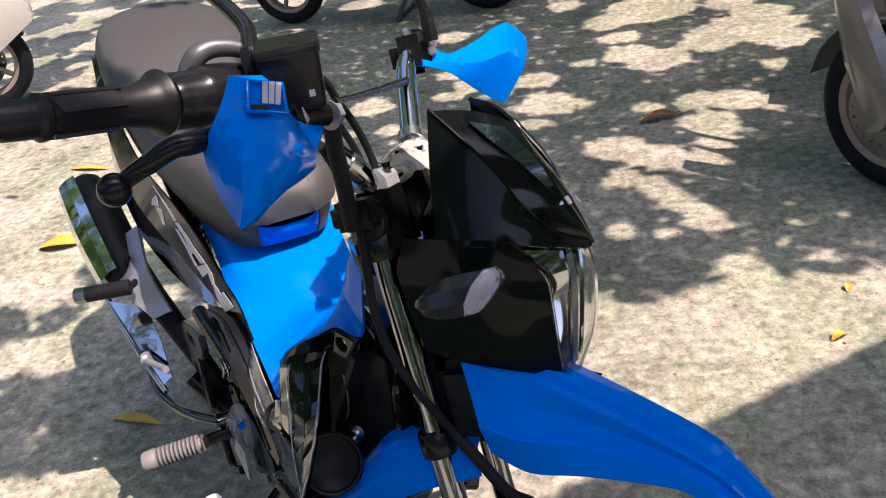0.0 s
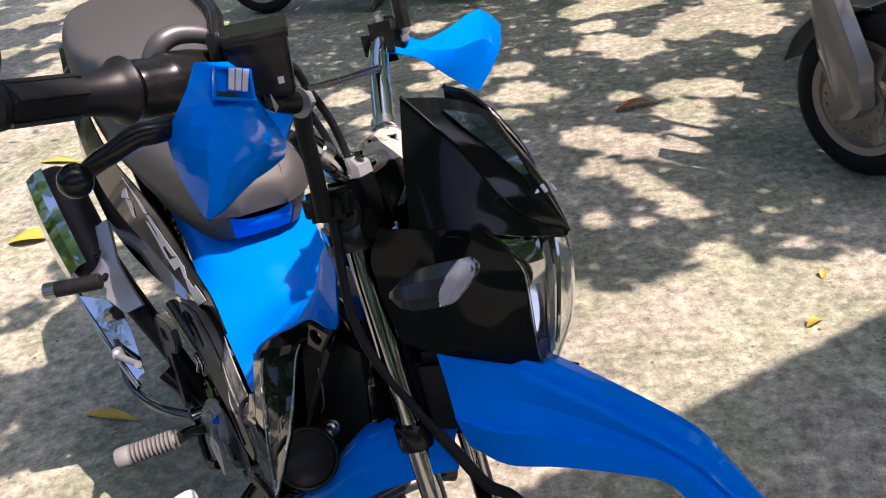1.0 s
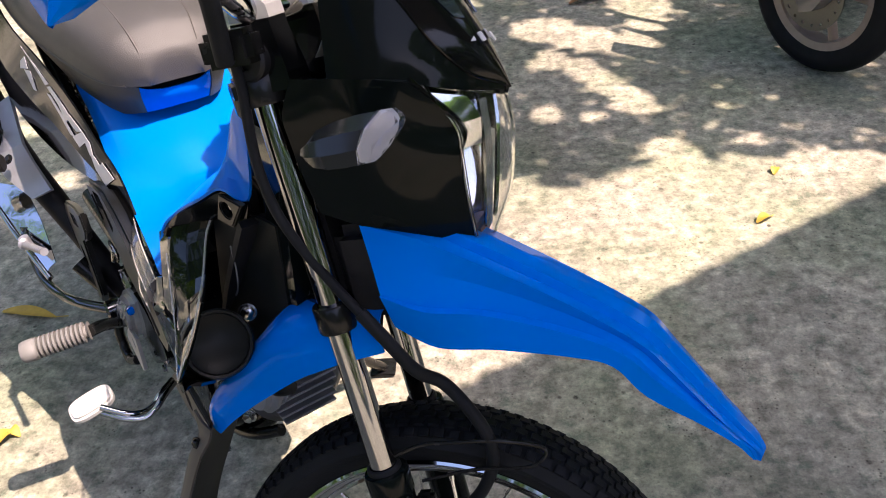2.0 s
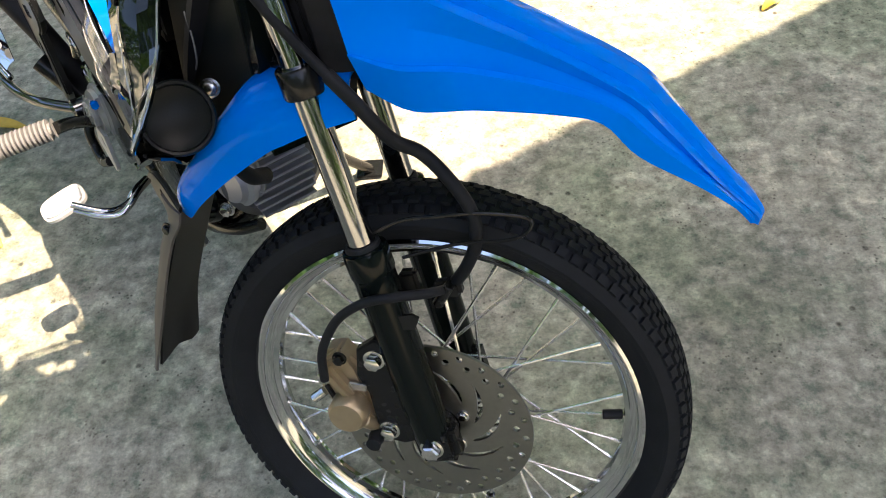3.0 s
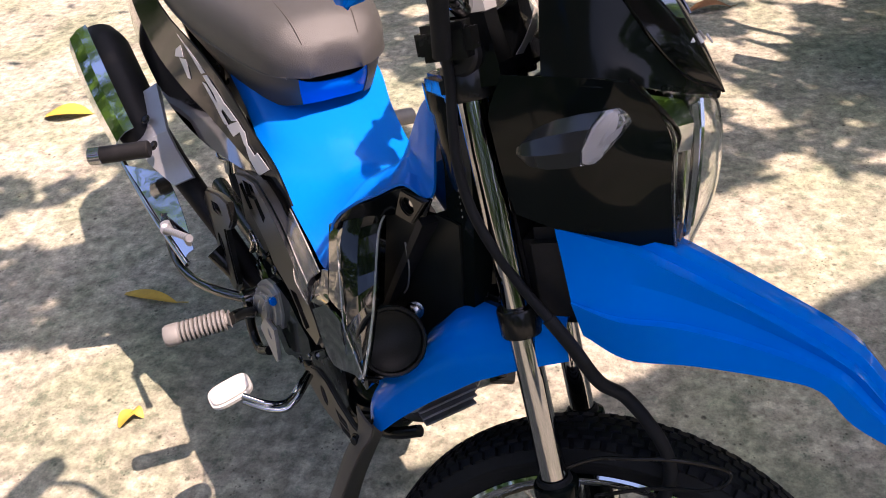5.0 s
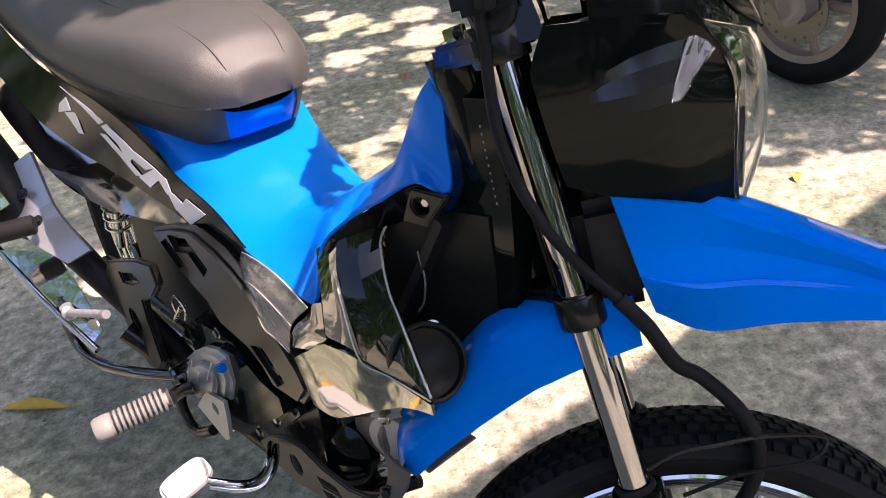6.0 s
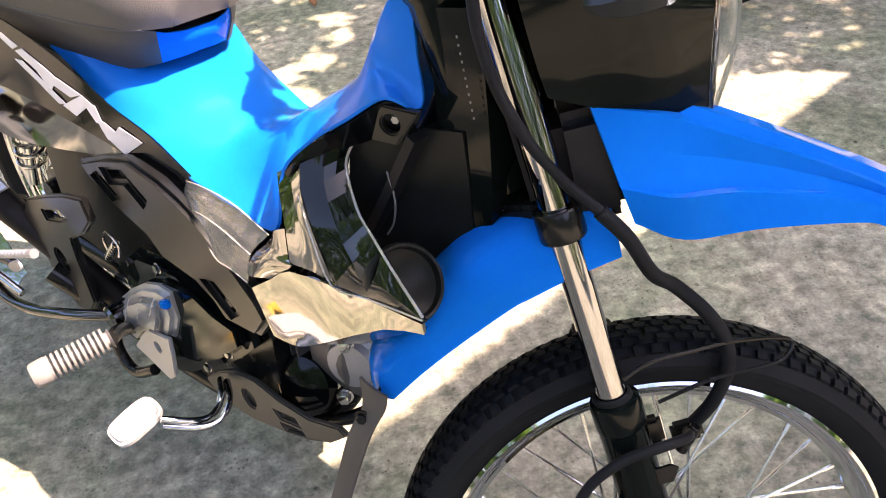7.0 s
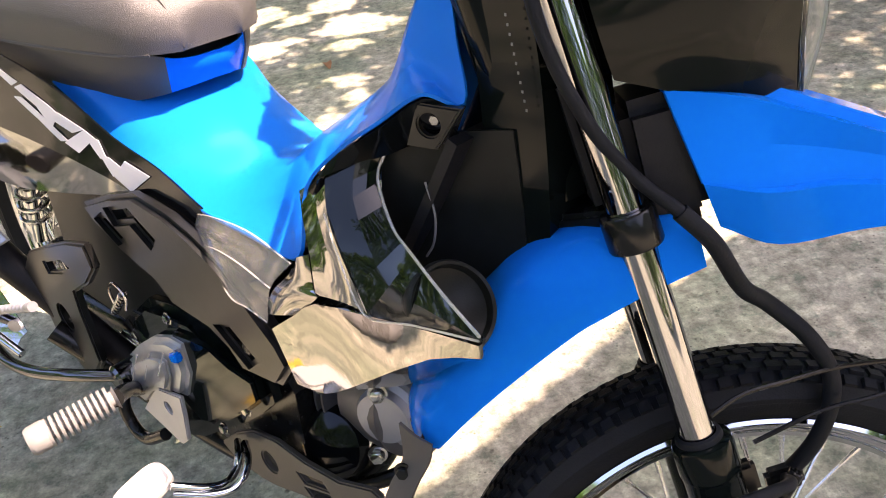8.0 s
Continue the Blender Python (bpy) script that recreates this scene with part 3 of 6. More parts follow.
def brake_disc(hub):
    Md = MS @ Matrix.Translation((0, -0.044, 0)) @ TO_Z
    holes = []
    for k in range(24):
        a = 2 * math.pi * k / 24
        holes.append(circle(0.0042, 10, 0.1035 * math.cos(a), 0.1035 * math.sin(a)))
        a += math.pi / 24
        holes.append(circle(0.0042, 10, 0.0930 * math.cos(a), 0.0945 * math.sin(a)))
    for k in range(10):
        a0 = 2 * math.pi * k / 10
        inner, outer = [], []
        for j in range(6):
            r = 0.046 + 0.034 * j / 5
            a = a0 + 0.75 * j / 5
            w = 0.0056 * math.sin(math.pi * (j + 0.35) / 5.7)
            inner.append((r * math.cos(a) - w * math.sin(a), r * math.sin(a) + w * math.cos(a)))
            outer.append((r * math.cos(a) + w * math.sin(a), r * math.sin(a) - w * math.cos(a)))
        holes.append(inner + outer[::-1])
    holes.append(circle(0.028, 32))
    d = part("brake_disc", plate(circle(0.112, 96), 0.0038, Md, holes), DISC_STEEL, hub, "drilled and slotted steel brake disc")
    out = Md.to_3x3() @ Vector((0, 0, 1))
    bolts("disc_bolt", [(Md @ Vector((0.037 * math.cos(a), 0.037 * math.sin(a), 0.0038)), out) for a in (2 * math.pi * k / 5 + 0.3 for k in range(5))], STEEL, hub, r=0.0055, h=0.004)
    part("hub_cap", lathe([(0, 0.004), (0.027, 0.004), (0.027, 0.012), (0.02, 0.018), (0, 0.018)], Md, 32), BLACK_SATIN, hub)
    v = MW.to_3x3()
    a = radians(-11)
    p = MS @ Vector((0.206 * math.cos(a), 0, 0.206 * math.sin(a)))
    q = MS @ Vector((0.184 * math.cos(a), -0.004, 0.184 * math.sin(a)))
    part("valve_stem", rod(p, q, 0.0058, 12), BLACK_MATT, hub, "black rubber valve stem and cap")

    part("tag_wire", tube([MS @ Vector(p) for p in ((0.041, -0.030, -0.094), (0.028, -0.030, -0.131), (0.013, -0.030, -0.182))], .0022, 8, 4), CHROME, hub, "chrome wire of a tag on the spokes")
    part("tag_sleeve", rod(MS @ Vector((0.028, -0.030, -0.131)), MS @ Vector((0.013, -0.030, -0.182)), .0055, 14), LENS, hub, "clear plastic sleeve of a tag")


brake_disc(front_wheel)
FX, FY = 0.004, 0.071


def fork():
    for side, name in ((-1, "right"), (1, "left")):
        y = side * FY
        leg = part("fork_slider", lathe([(0, -0.022), (0.014, -0.022), (0.019, -0.014), (0.021, 0.01), (0.0225, 0.06), (0.0225, 0.223), (0.0232, 0.226), (0.0238, 0.228), (0.0238, 0.250), (0.0228, 0.254), (0.018, 0.256), (0, 0.256)], MS @ Matrix.Translation((FX, y, 0)), 36), BLACK_GLOSS, bike, "gloss black lower fork leg")
        part("fork_tube", lathe([(0.0138, 0.24), (0.0138, 0.685), (0, 0.685)], MS @ Matrix.Translation((FX - 0.001, y, 0)), 32), FORK_CHROME, bike, "polished chrome fork tube")
        bm = lathe([(0.0165, 0.250), (0.0185, 0.256), (0.0175, 0.260), (0.0145, 0.261)], MS @ Matrix.Translation((FX - 0.001, y, 0)), 32)
        part("dust_seal", bm, RUBBER, leg)
        bm = block((0.05, 0.03, 0.052), MS @ Matrix.Translation((FX + 0.004, y, -0.002)), 0.008)
        part("axle_lug", bm, BLACK_SATIN, leg)
        bm = lathe([(0, 0.0), (0.0135, 0), (0.0135, 0.004), (0.0105, 0.005)], MS @ Matrix.Translation((0.006, y + side * 0.0155, 0.002)) @ (TO_Z if side < 0 else pose(0, 0, 0, -90)), 24)
        lathe([(0.0105, 0.004), (0.0105, 0.012), (0.008, 0.014), (0, 0.014)], MS @ Matrix.Translation((0.006, y + side * 0.0155, 0.002)) @ (TO_Z if side < 0 else pose(0, 0, 0, -90)), 6, bm)
        part("axle_nut", bm, STEEL, leg, "zinc-plated axle nut")
        # clamps of the two yokes round this leg
        bm = lathe([(0.0145, 0.418), (0.0195, 0.418), (0.0205, 0.420), (0.0205, 0.444), (0.0195, 0.446), (0.0145, 0.446)], MS @ Matrix.Translation((FX - 0.001, y, 0)), 32)
        part("lower_clamp", bm, BLACK_SATIN, bike, "black lower yoke clamp")
        bm = lathe([(0, 0.645), (0.023, 0.645), (0.024, 0.648), (0.024, 0.673), (0.022, 0.677), (0, 0.677)], MS @ Matrix.Translation((FX - 0.001, y, 0)), 32)
        part("top_clamp", bm, BLACK_SATIN, bike)
        bm = lathe([(0.015, 0.675), (0.0165, 0.677), (0.0165, 0.687), (0.013, 0.688), (0.013, 0.684), (0, 0.684)], MS @ Matrix.Translation((FX - 0.001, y, 0)), 24)
        bolt(MS @ Vector((FX - 0.001, y, 0.684)), MS.to_3x3() @ Vector((0, 0, 1)), 0.010, 0.010, bm)
        part("fork_cap_bolt", bm, CHROME, bike, "chrome fork cap bolt")
    out = [(0.02, -0.06), (0.014, 0.06), (-0.012, 0.062), (-0.052, 0.025), (-0.056, 0), (-0.052, -0.025), (-0.012, -0.062)]
    part("lower_yoke", plate(out, 0.032, MS @ Matrix.Translation((0, 0, 0.415)), bevel=0.004), BLACK_SATIN, bike)
    part("top_yoke", plate([(0.016, -0.09), (0.016, 0.09), (-0.015, 0.095), (-0.055, 0.03), (-0.06, 0), (-0.055, -0.03), (-0.015, -0.095)], 0.02, MS @ Matrix.Translation((0, 0, 0.651)), bevel=0.004), BLACK_SATIN, bike)
    bolts("yoke_bolt", [(MS @ Vector((x, y, 0.671)), MS.to_3x3() @ Vector((0, 0, 1))) for x, y in ((-0.035, -0.02), (-0.035, 0.02), (0.005, 0.045), (0.005, -0.045))], CHROME, bike, r=0.009, h=0.01)
    part("yoke_cover", block((0.03, 0.125, 0.105), MS @ Matrix.Translation((0.0, 0, 0.495)), 0.008), BLACK_MATT, bike, "black plastic cover between the fork tubes")
    # steering head of the frame
    part("head_pipe", lathe([(0, 0.455), (0.03, 0.455), (0.032, 0.47), (0.03, 0.49), (0.03, 0.63), (0.033, 0.635), (0.033, 0.662), (0, 0.662)], MS @ Matrix.Translation((-0.035, 0, 0)), 32), BLACK_GLOSS, bike, "black steering head")
    # bracket and reflector stay under the lower yoke of the left leg, hose stay on the right
    part("hose_stay", plate([(-0.02, -0.008), (0.004, -0.009), (0.012, 0.004), (0.006, 0.009), (-0.02, 0.008)], 0.003, MS @ Matrix.Translation((0.03, -FY - 0.012, 0.17)) @ pose(0, 0, 0, 90, 0, 0)), BLACK_SATIN, bike)


fork()


def caliper():
    M = MS @ Matrix.Translation((0, -0.062, 0)) @ TO_Z      # x ahead, y up the fork, z to the right
    br = [(-0.012, 0.004), (-0.008, 0.14), (-0.022, 0.146), (-0.045, 0.135), (-0.056, 0.10), (-0.05, 0.075), (-0.054, 0.03), (-0.046, 0.006), (-0.03, 0.0)]
    part("caliper_bracket", plate(br, 0.012, M @ Matrix.Translation((0, 0, 0.004)), bevel=0.002), BLACK_SATIN, bike, "black caliper bracket")
    body = [(-0.050, 0.028), (-0.055, 0.015), (-0.068, 0.012), (-0.082, 0.026), (-0.102, 0.062), (-0.108, 0.09), (-0.098, 0.118), (-0.082, 0.134), (-0.064, 0.134), (-0.052, 0.112), (-0.05, 0.07)]
    cal = part("brake_caliper", plate(body, 0.030, M @ Matrix.Translation((0, 0, -0.016)), bevel=0.006), GOLD, bike, "bronze-coloured front brake caliper")
    part("piston_housing", lathe([(0, 0.014), (0.021, 0.014), (0.0225, 0.018), (0.022, 0.034), (0.019, 0.038), (0, 0.038)], M @ Matrix.Translation((-0.076, 0.060, 0)), 32), GOLD, cal)
    part("caliper_rib", block((0.016, 0.052, 0.018), M @ Matrix.Translation((-0.078, 0.098, 0.018)) @ Matrix.Rotation(0.35, 4, "Z"), 0.005), GOLD, cal)
    part("pin_boot", lathe([(0, 0), (0.0085, 0.0), (0.0095, 0.006), (0.008, 0.014), (0.0085, 0.02), (0, 0.022)], M @ Matrix.Translation((-0.060, 0.014, 0.012)), 20), RUBBER, cal)
    part("pad_pin", rod(M @ Vector((-0.06, 0.02, 0.004)), M @ Vector((-0.066, 0.044, 0.022)), 0.009), GOLD, cal)
    part("caliper_bridge", block((0.030, 0.020, 0.026), M @ Matrix.Translation((-0.074, 0.122, 0.006)) @ Matrix.Rotation(0.5, 4, "Z"), 0.004), GOLD, cal)
    part("pad_spring", block((0.020, 0.010, 0.004), M @ Matrix.Translation((-0.058, 0.088, 0.018)) @ Matrix.Rotation(-0.3, 4, "Z"), 0.001), STEEL, cal)
    part("caliper_slot", block((0.006, 0.030, 0.004), M @ Matrix.Translation((-0.094, 0.076, 0.015)) @ Matrix.Rotation(0.2, 4, "Z"), 0.001), BLACK_SATIN, cal)
    bolts("caliper_bolt", [(M @ Vector((-0.066, 0.128, 0.018)), M.to_3x3() @ Vector((0, 0, 1))), (M @ Vector((-0.088, 0.034, 0.014)), M.to_3x3() @ Vector((0, 0, 1)))], BLACK_SATIN, cal, r=0.006, h=0.007)
    n = M.to_3x3() @ Vector((0, 0, 1))
    bolts("bracket_bolt", [(M @ Vector((-0.028, 0.121, 0.016)), n), (M @ Vector((-0.042, 0.022, 0.016)), n)], STEEL, bike, "zinc-plated hexagon bolt", 0.009, 0.010)
    bm = bmesh.new()
    bolt(M @ Vector((-0.094, 0.104, 0.014)), n, 0.008, 0.008, bm)
    rod(M @ Vector((-0.108, 0.075, 0.005)), M @ Vector((-0.124, 0.068, 0.010)), 0.006, 12, bm)
    part("bleed_nipple", bm, STEEL, cal)
    hose = [(-0.084, 0.112, 0.033), (-0.074, 0.145, 0.036), (-0.059, 0.169, 0.036), (-0.036, 0.192, 0.036), (-0.002, 0.208, 0.038), (0.033, 0.211, 0.038), (0.058, 0.196, 0.013), (0.065, 0.175, -0.03), (0.091, 0.203, -0.019), (0.11, 0.234, -0.015), (0.115, 0.266, -0.012), (0.105, 0.3, -0.011), (0.084, 0.334, -0.013), (0.066, 0.360, 0.004), (0.052, 0.406, 0.022), (0.036, 0.436, 0.0235), (0.016, 0.466, 0.019), (-0.001, 0.504, 0.022), (-0.010, 0.537, 0.028), (-0.0145, 0.565, 0.030), (-0.0155, 0.600, 0.030), (-0.010, 0.638, 0.031), (-0.005, 0.662, 0.033), (0, 0.70, 0.04), (0.005, 0.745, 0.06), (0.01, 0.775, 0.085)]
    part("brake_hose", tube([M @ Vector(p) for p in hose], 0.0050, 12, 6), RUBBER, bike, "black rubber brake hose")
    sleeve = hose[7:16]
    part("hose_sleeve", tube([M @ Vector(p) for p in sleeve], 0.0068, 14, 6), RUBBER, bike, "thick black hose sleeve")
    bm = block((0.03, 0.02, 0.016), M @ Matrix.Translation((0.062, 0.176, -0.026)), 0.004)
    block((0.02, 0.03, 0.014), M @ Matrix.Translation((0.030, 0.196, -0.012)), 0.004, bm)
    rod(M @ Vector((0.05, 0.165, -0.012)), M @ Vector((0.07, 0.188, -0.010)), 0.006, 10, bm)
    part("hose_clamp", bm, BLACK_SATIN, bike)
    part("thin_loop", tube([S_(*p) for p in ((-.02, -.060, .255), (.027, -.047, .272), (.068, -.044, .274), (.108, -.040, .273), (.148, -.036, .265), (.158, -.037, .258), (.150, -.041, .248), (.131, -.046, .245), (.085, -.052, .247), (.030, -.062, .240))], 0.0020, 8, 5), BLACK_SATIN, bike, "thin bent black loop above the tyre")


caliper()


def front_fender():
    st = [
        [(.040, -.058, .415), (.034, -.063, .450), (.024, -.048, .518), (.020, 0, .528)],
        [(.078, -.057, .390), (.076, -.065, .432), (.075, -.045, .498), (.075, 0, .508)],
        [(.137, -.059, .386), (.130, -.055, .420), (.122, -.041, .470), (.122, 0, .477)],
        [(.205, -.055, .373), (.200, -.050, .396), (.196, -.037, .424), (.196, 0, .429)],
        [(.240, -.052, .360), (.250, -.049, .371), (.262, -.036, .376), (.265, 0, .380)],
        [(.265, -.045, .324), (.279, -.043, .335), (.289, -.031, .340), (.293, 0, .344)],
        [(.311, -.037, .287), (.318, -.034, .291), (.328, -.025, .282), (.332, 0, .285)],
        [(.338, -.030, .261), (.346, -.026, .256), (.357, -.018, .244), (.361, 0, .242)],
        [(.350, -.021, .240), (.354, -.018, .235), (.358, -.011, .229), (.361, 0, .227)],
    ]
    rows = []
    for k, (low, crease, brow, mid) in enumerate(st):
        low, crease, brow, mid = Vector(low), Vector(crease), Vector(brow), Vector(mid)
        f = (.25, .9, 1, 1, 1, .9, .7, .4, .1)[k]           # how far the pressed ledge and ridge stand out
        ledge = crease + Vector((0, .0085, .0015)) * f
        hollow = ledge.lerp(brow, .5) + Vector((0, .004, -.001)) * f
        foot = mid.lerp(brow, .60) + Vector((0, 0, -.0015)) * f
        lip = mid.lerp(brow, .50) + Vector((.002, 0, .0065)) * f
        rows.append([S_(*p) for p in mirrored([tuple(p) for p in (low, crease, ledge, hollow, brow, foot, lip, mid + Vector((.002, 0, .007)) * f)])])
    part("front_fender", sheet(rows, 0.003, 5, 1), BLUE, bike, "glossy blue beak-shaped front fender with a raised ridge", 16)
    st = [
        [(.024, -.060, .390), (.024, -.058, .409), (.024, -.047, .425), (.024, 0, .428)],
        [(-.018, -.064, .383), (-.022, -.062, .405), (-.028, -.048, .430), (-.03, 0, .434)],
        [(-.055, -.063, .372), (-.066, -.060, .396), (-.082, -.047, .420), (-.086, 0, .426)],
        [(-.080, -.061, .363), (-.102, -.058, .379), (-.125, -.045, .392), (-.131, 0, .398)],
        [(-.139, -.056, .333), (-.160, -.053, .341), (-.180, -.042, .347), (-.187, 0, .352)],
        [(-.180, -.050, .308), (-.197, -.047, .313), (-.213, -.037, .319), (-.220, 0, .324)],
        [(-.206, -.043, .288), (-.213, -.040, .291), (-.222, -.032, .297), (-.228, 0, .304)],
    ]
    rows = [[S_(*p) for p in mirrored(h)] for h in st]
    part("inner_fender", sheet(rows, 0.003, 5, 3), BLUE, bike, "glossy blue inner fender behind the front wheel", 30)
    rows = [[S_(x, y, z - (0.012 if k == 3 and y > 0 else 0)) for y in (-.042, -.024, 0, .024, .042)] for k, (x, z) in enumerate(((-.212, .305), (-.262, .228), (-.312, .145), (-.345, .078)))]
    # black block stands for the fender's blue rear end in shadow behind the fork
    part("fender_root_shade", block((.058, .093, .098), MT @ Matrix.Translation((.016, 0, .466)), .012), BLACK_MATT, bike)
    part("mud_flap", sheet(rows, 0.003, 5, 2), BLACK_MATT, bike, "black flexible mud flap")
    rows = [[S_(*p) for p in w] for w in ([(-.208, -.056, .300), (-.219, -.052, .309), (-.229, -.045, .320)], [(-.214, -.058, .286), (-.225, -.051, .287), (-.237, -.041, .285)], [(-.233, -.058, .264), (-.246, -.051, .262), (-.259, -.041, .258)], [(-.258, -.057, .225), (-.271, -.050, .220), (-.284, -.041, .214)], [(-.291, -.056, .168), (-.301, -.050, .167), (-.311, -.042, .166)], [(-.336, -.052, .093), (-.341, -.048, .090), (-.347, -.043, .088)], [(-.346, -.050, .076), (-.350, -.047, .076), (-.354, -.043, .075)])]
    # flange in a paler material, which puts the flap's rim highlight into its colour
    part("flap_flange", sheet(rows, 0.003, 4, 2), DUSTY, bike, "paler rolled edge of the mud flap", 30)
    bm = bmesh.new()
    bolt(S_(-.240, -.047, .277), MT.to_3x3() @ Vector((-0.3, -1, 0)), 0.006, 0.005, bm)
    part("flap_bolt", bm, BLACK_SATIN, bike)


front_fender()


def cowl():
    """Headlight fairing in the fork's frame: two side shields, a peaked visor over the lamp, lens, reflector and signals."""
    def Q(x, y, z):
        return MS @ Vector((x, y, z))
    for s in (1, -1):
        rows = [[Q(x, s * y, z) for x, y, z in r] for r in (
            [(.022, -.070, .536), (.048, -.066, .520), (.098, -.050, .488), (.146, -.023, .456)],
            [(.020, -.078, .568), (.052, -.076, .551), (.103, -.071, .527), (.153, -.043, .511)],
            [(.020, -.084, .612), (.060, -.084, .597), (.108, -.083, .577), (.162, -.060, .559)],
            [(.022, -.086, .634), (.064, -.087, .622), (.110, -.088, .606), (.170, -.056, .585)],
            [(.040, -.088, .662), (.074, -.090, .655), (.108, -.092, .648), (.144, -.088, .638)])]
        side = part("headlight_cowl_side", sheet(rows, 0.003, 5, 4), BLACK_GLOSS, bike, "gloss black headlight cowl side", 24)
        part("cowl_lip", tube([r[3] + Vector((0, 0, 0.001)) for r in rows], 0.0022, 8, 5), BLACK_COVER, side)
        rows = [[Q(x, s * y, z) for x, y, z in r] for r in (
            [(.093, -.070, .780), (.119, -.074, .745), (.142, -.070, .708), (.163, -.060, .660), (.182, -.036, .625), (.203, -.004, .605)],
            [(.081, -.081, .715), (.104, -.085, .695), (.128, -.082, .675), (.156, -.066, .645), (.180, -.038, .617), (.202, -.005, .600)],
            [(.073, -.091, .652), (.095, -.094, .644), (.120, -.093, .637), (.150, -.078, .630), (.177, -.042, .612), (.200, -.006, .597)])]
        part("visor_side", sheet(rows, 0.003, 3, 3), BLACK_GLOSS, bike, "gloss black visor side", 25)
    ridge = ((.093, -.070, .780), (.119, -.074, .745), (.142, -.070, .708), (.163, -.060, .660), (.182, -.036, .625), (.203, -.004, .605))
    spine = ((.158, 0, .742), (.170, 0, .712), (.184, 0, .682), (.197, 0, .646), (.205, 0, .619), (.209, 0, .602))
    half = []
    for k, c in zip(ridge, spine):
        k, c = Vector(k), Vector(c)
        swell = Vector((.006, 0, .004)) * min(1, (c - k).length / .06)
        half.append([tuple(k), tuple(k.lerp(c, .34) + swell), tuple(k.lerp(c, .68) + swell), tuple(c)])
    top = part("visor_top", sheet([[Q(*p) for p in mirrored(h)] for h in half], 0.003, 4, 2), BLACK_COVER, bike, "gloss black visor over the headlight", 16)
    for s in (1, -1):
        part("visor_edge", tube([Q(x + .0012, s * y, z + .0016) for x, y, z in ridge], .0015, 8, 5), BLACK_COVER, top, "rounded edge of the visor")
    # the moulded window that runs down each side of the visor, and the far-side logo marks
    for s in (1, -1):
        def on_top(u, v):
            k, c = Vector(ridge[int(u)]).lerp(Vector(ridge[int(u) + 1]), u % 1), Vector(spine[int(u)]).lerp(Vector(spine[int(u) + 1]), u % 1)
            p = k.lerp(c, v) + Vector((.0078, 0, .0058)) * min(1, (c - k).length / .06)
            return Q(p.x, s * p.y, p.z)
        win = [[on_top(u, v0), on_top(u, (v0 + v1) / 2), on_top(u, v1)] for u, v0, v1 in ((.55, .22, .66), (1.2, .26, .70), (1.9, .36, .70), (2.6, .50, .66))]
        part("visor_window", sheet(win, 0.0015, 3, 2), LENS_DARK, top, "dark glossy window in the visor")
    for k in range(5):
        f = -.40 + .20 * k
        c, r = Vector(spine[3]), Vector(ridge[3])
        p = c.lerp(Vector((r.x, math.copysign(r.y, f), r.z)), abs(f)) + Vector((.0052, 0, .0042))
        part("logo_mark", block((.0014, .0075, .0095), MS @ Matrix.Translation(p) @ pose(0, 0, 0, 0, -24, 70 * f), 0.0004), DECAL, top, "" if k else "small pale logo shapes")
    half = [
        [(.148, -.030, .466), (.157, -.015, .469), (.160, 0, .470)],
        [(.155, -.046, .512), (.177, -.026, .512), (.185, 0, .512)],
        [(.164, -.062, .560), (.188, -.036, .558), (.198, 0, .557)],
        [(.166, -.064, .588), (.190, -.037, .588), (.200, 0, .588)],
        [(.150, -.080, .630), (.184, -.042, .611), (.196, 0, .603)],
    ]
    lens = part("headlight_lens", sheet([[Q(*p) for p in mirrored(h)] for h in half], 0.003, 5, 4), LENS, bike, "clear polycarbonate headlight lens")
    lens.visible_shadow = False
    for s in (1, -1):
        part("lens_rim", tube([Q(x + .001, s * y, z) for (x, y, z), *_ in half], 0.0018, 8, 4), LENS, lens)
    half = [
        [(.142, -.024, .474), (.130, -.012, .480), (.126, 0, .482)],
        [(.148, -.040, .515), (.120, -.022, .520), (.112, 0, .522)],
        [(.156, -.054, .560), (.120, -.028, .560), (.110, 0, .560)],
        [(.158, -.056, .590), (.130, -.030, .594), (.122, 0, .596)],
        [(.142, -.070, .626), (.150, -.034, .612), (.154, 0, .606)],
    ]
    part("reflector", sheet([[Q(*p) for p in mirrored(h)] for h in half], 0.002, 3, 3), CHROME, lens, "faceted chrome reflector bowl", 8)
    for s in (1, -1):
        part("reflector_step", sheet([[Q(x, s * y, z) for x, y, z in r] for r in ([(.146, -.070, .624), (.176, -.040, .608)], [(.160, -.060, .588), (.182, -.034, .586)], [(.158, -.058, .566), (.176, -.030, .562)])], 0.002, 2, 2), CHROME, lens, "", 8)
        part("reflector_post", sheet([[Q(x, s * y, z) for x, y, z in r] for r in ([(.182, -.026, .600), (.186, -.016, .600)], [(.178, -.024, .560), (.182, -.012, .560)], [(.158, -.018, .480), (.162, -.008, .480)])], 0.003, 3, 1), CHROME, lens, "", 8)
    part("headlight_housing", block((0.07, 0.12, 0.12), MS @ Matrix.Translation((0.080, 0, 0.592)), 0.01), BLACK_MATT, bike)
    part("lamp_base", block((0.05, 0.055, 0.02), MS @ Matrix.Translation((0.128, 0, 0.474)), 0.004), BLACK_MATT, bike)
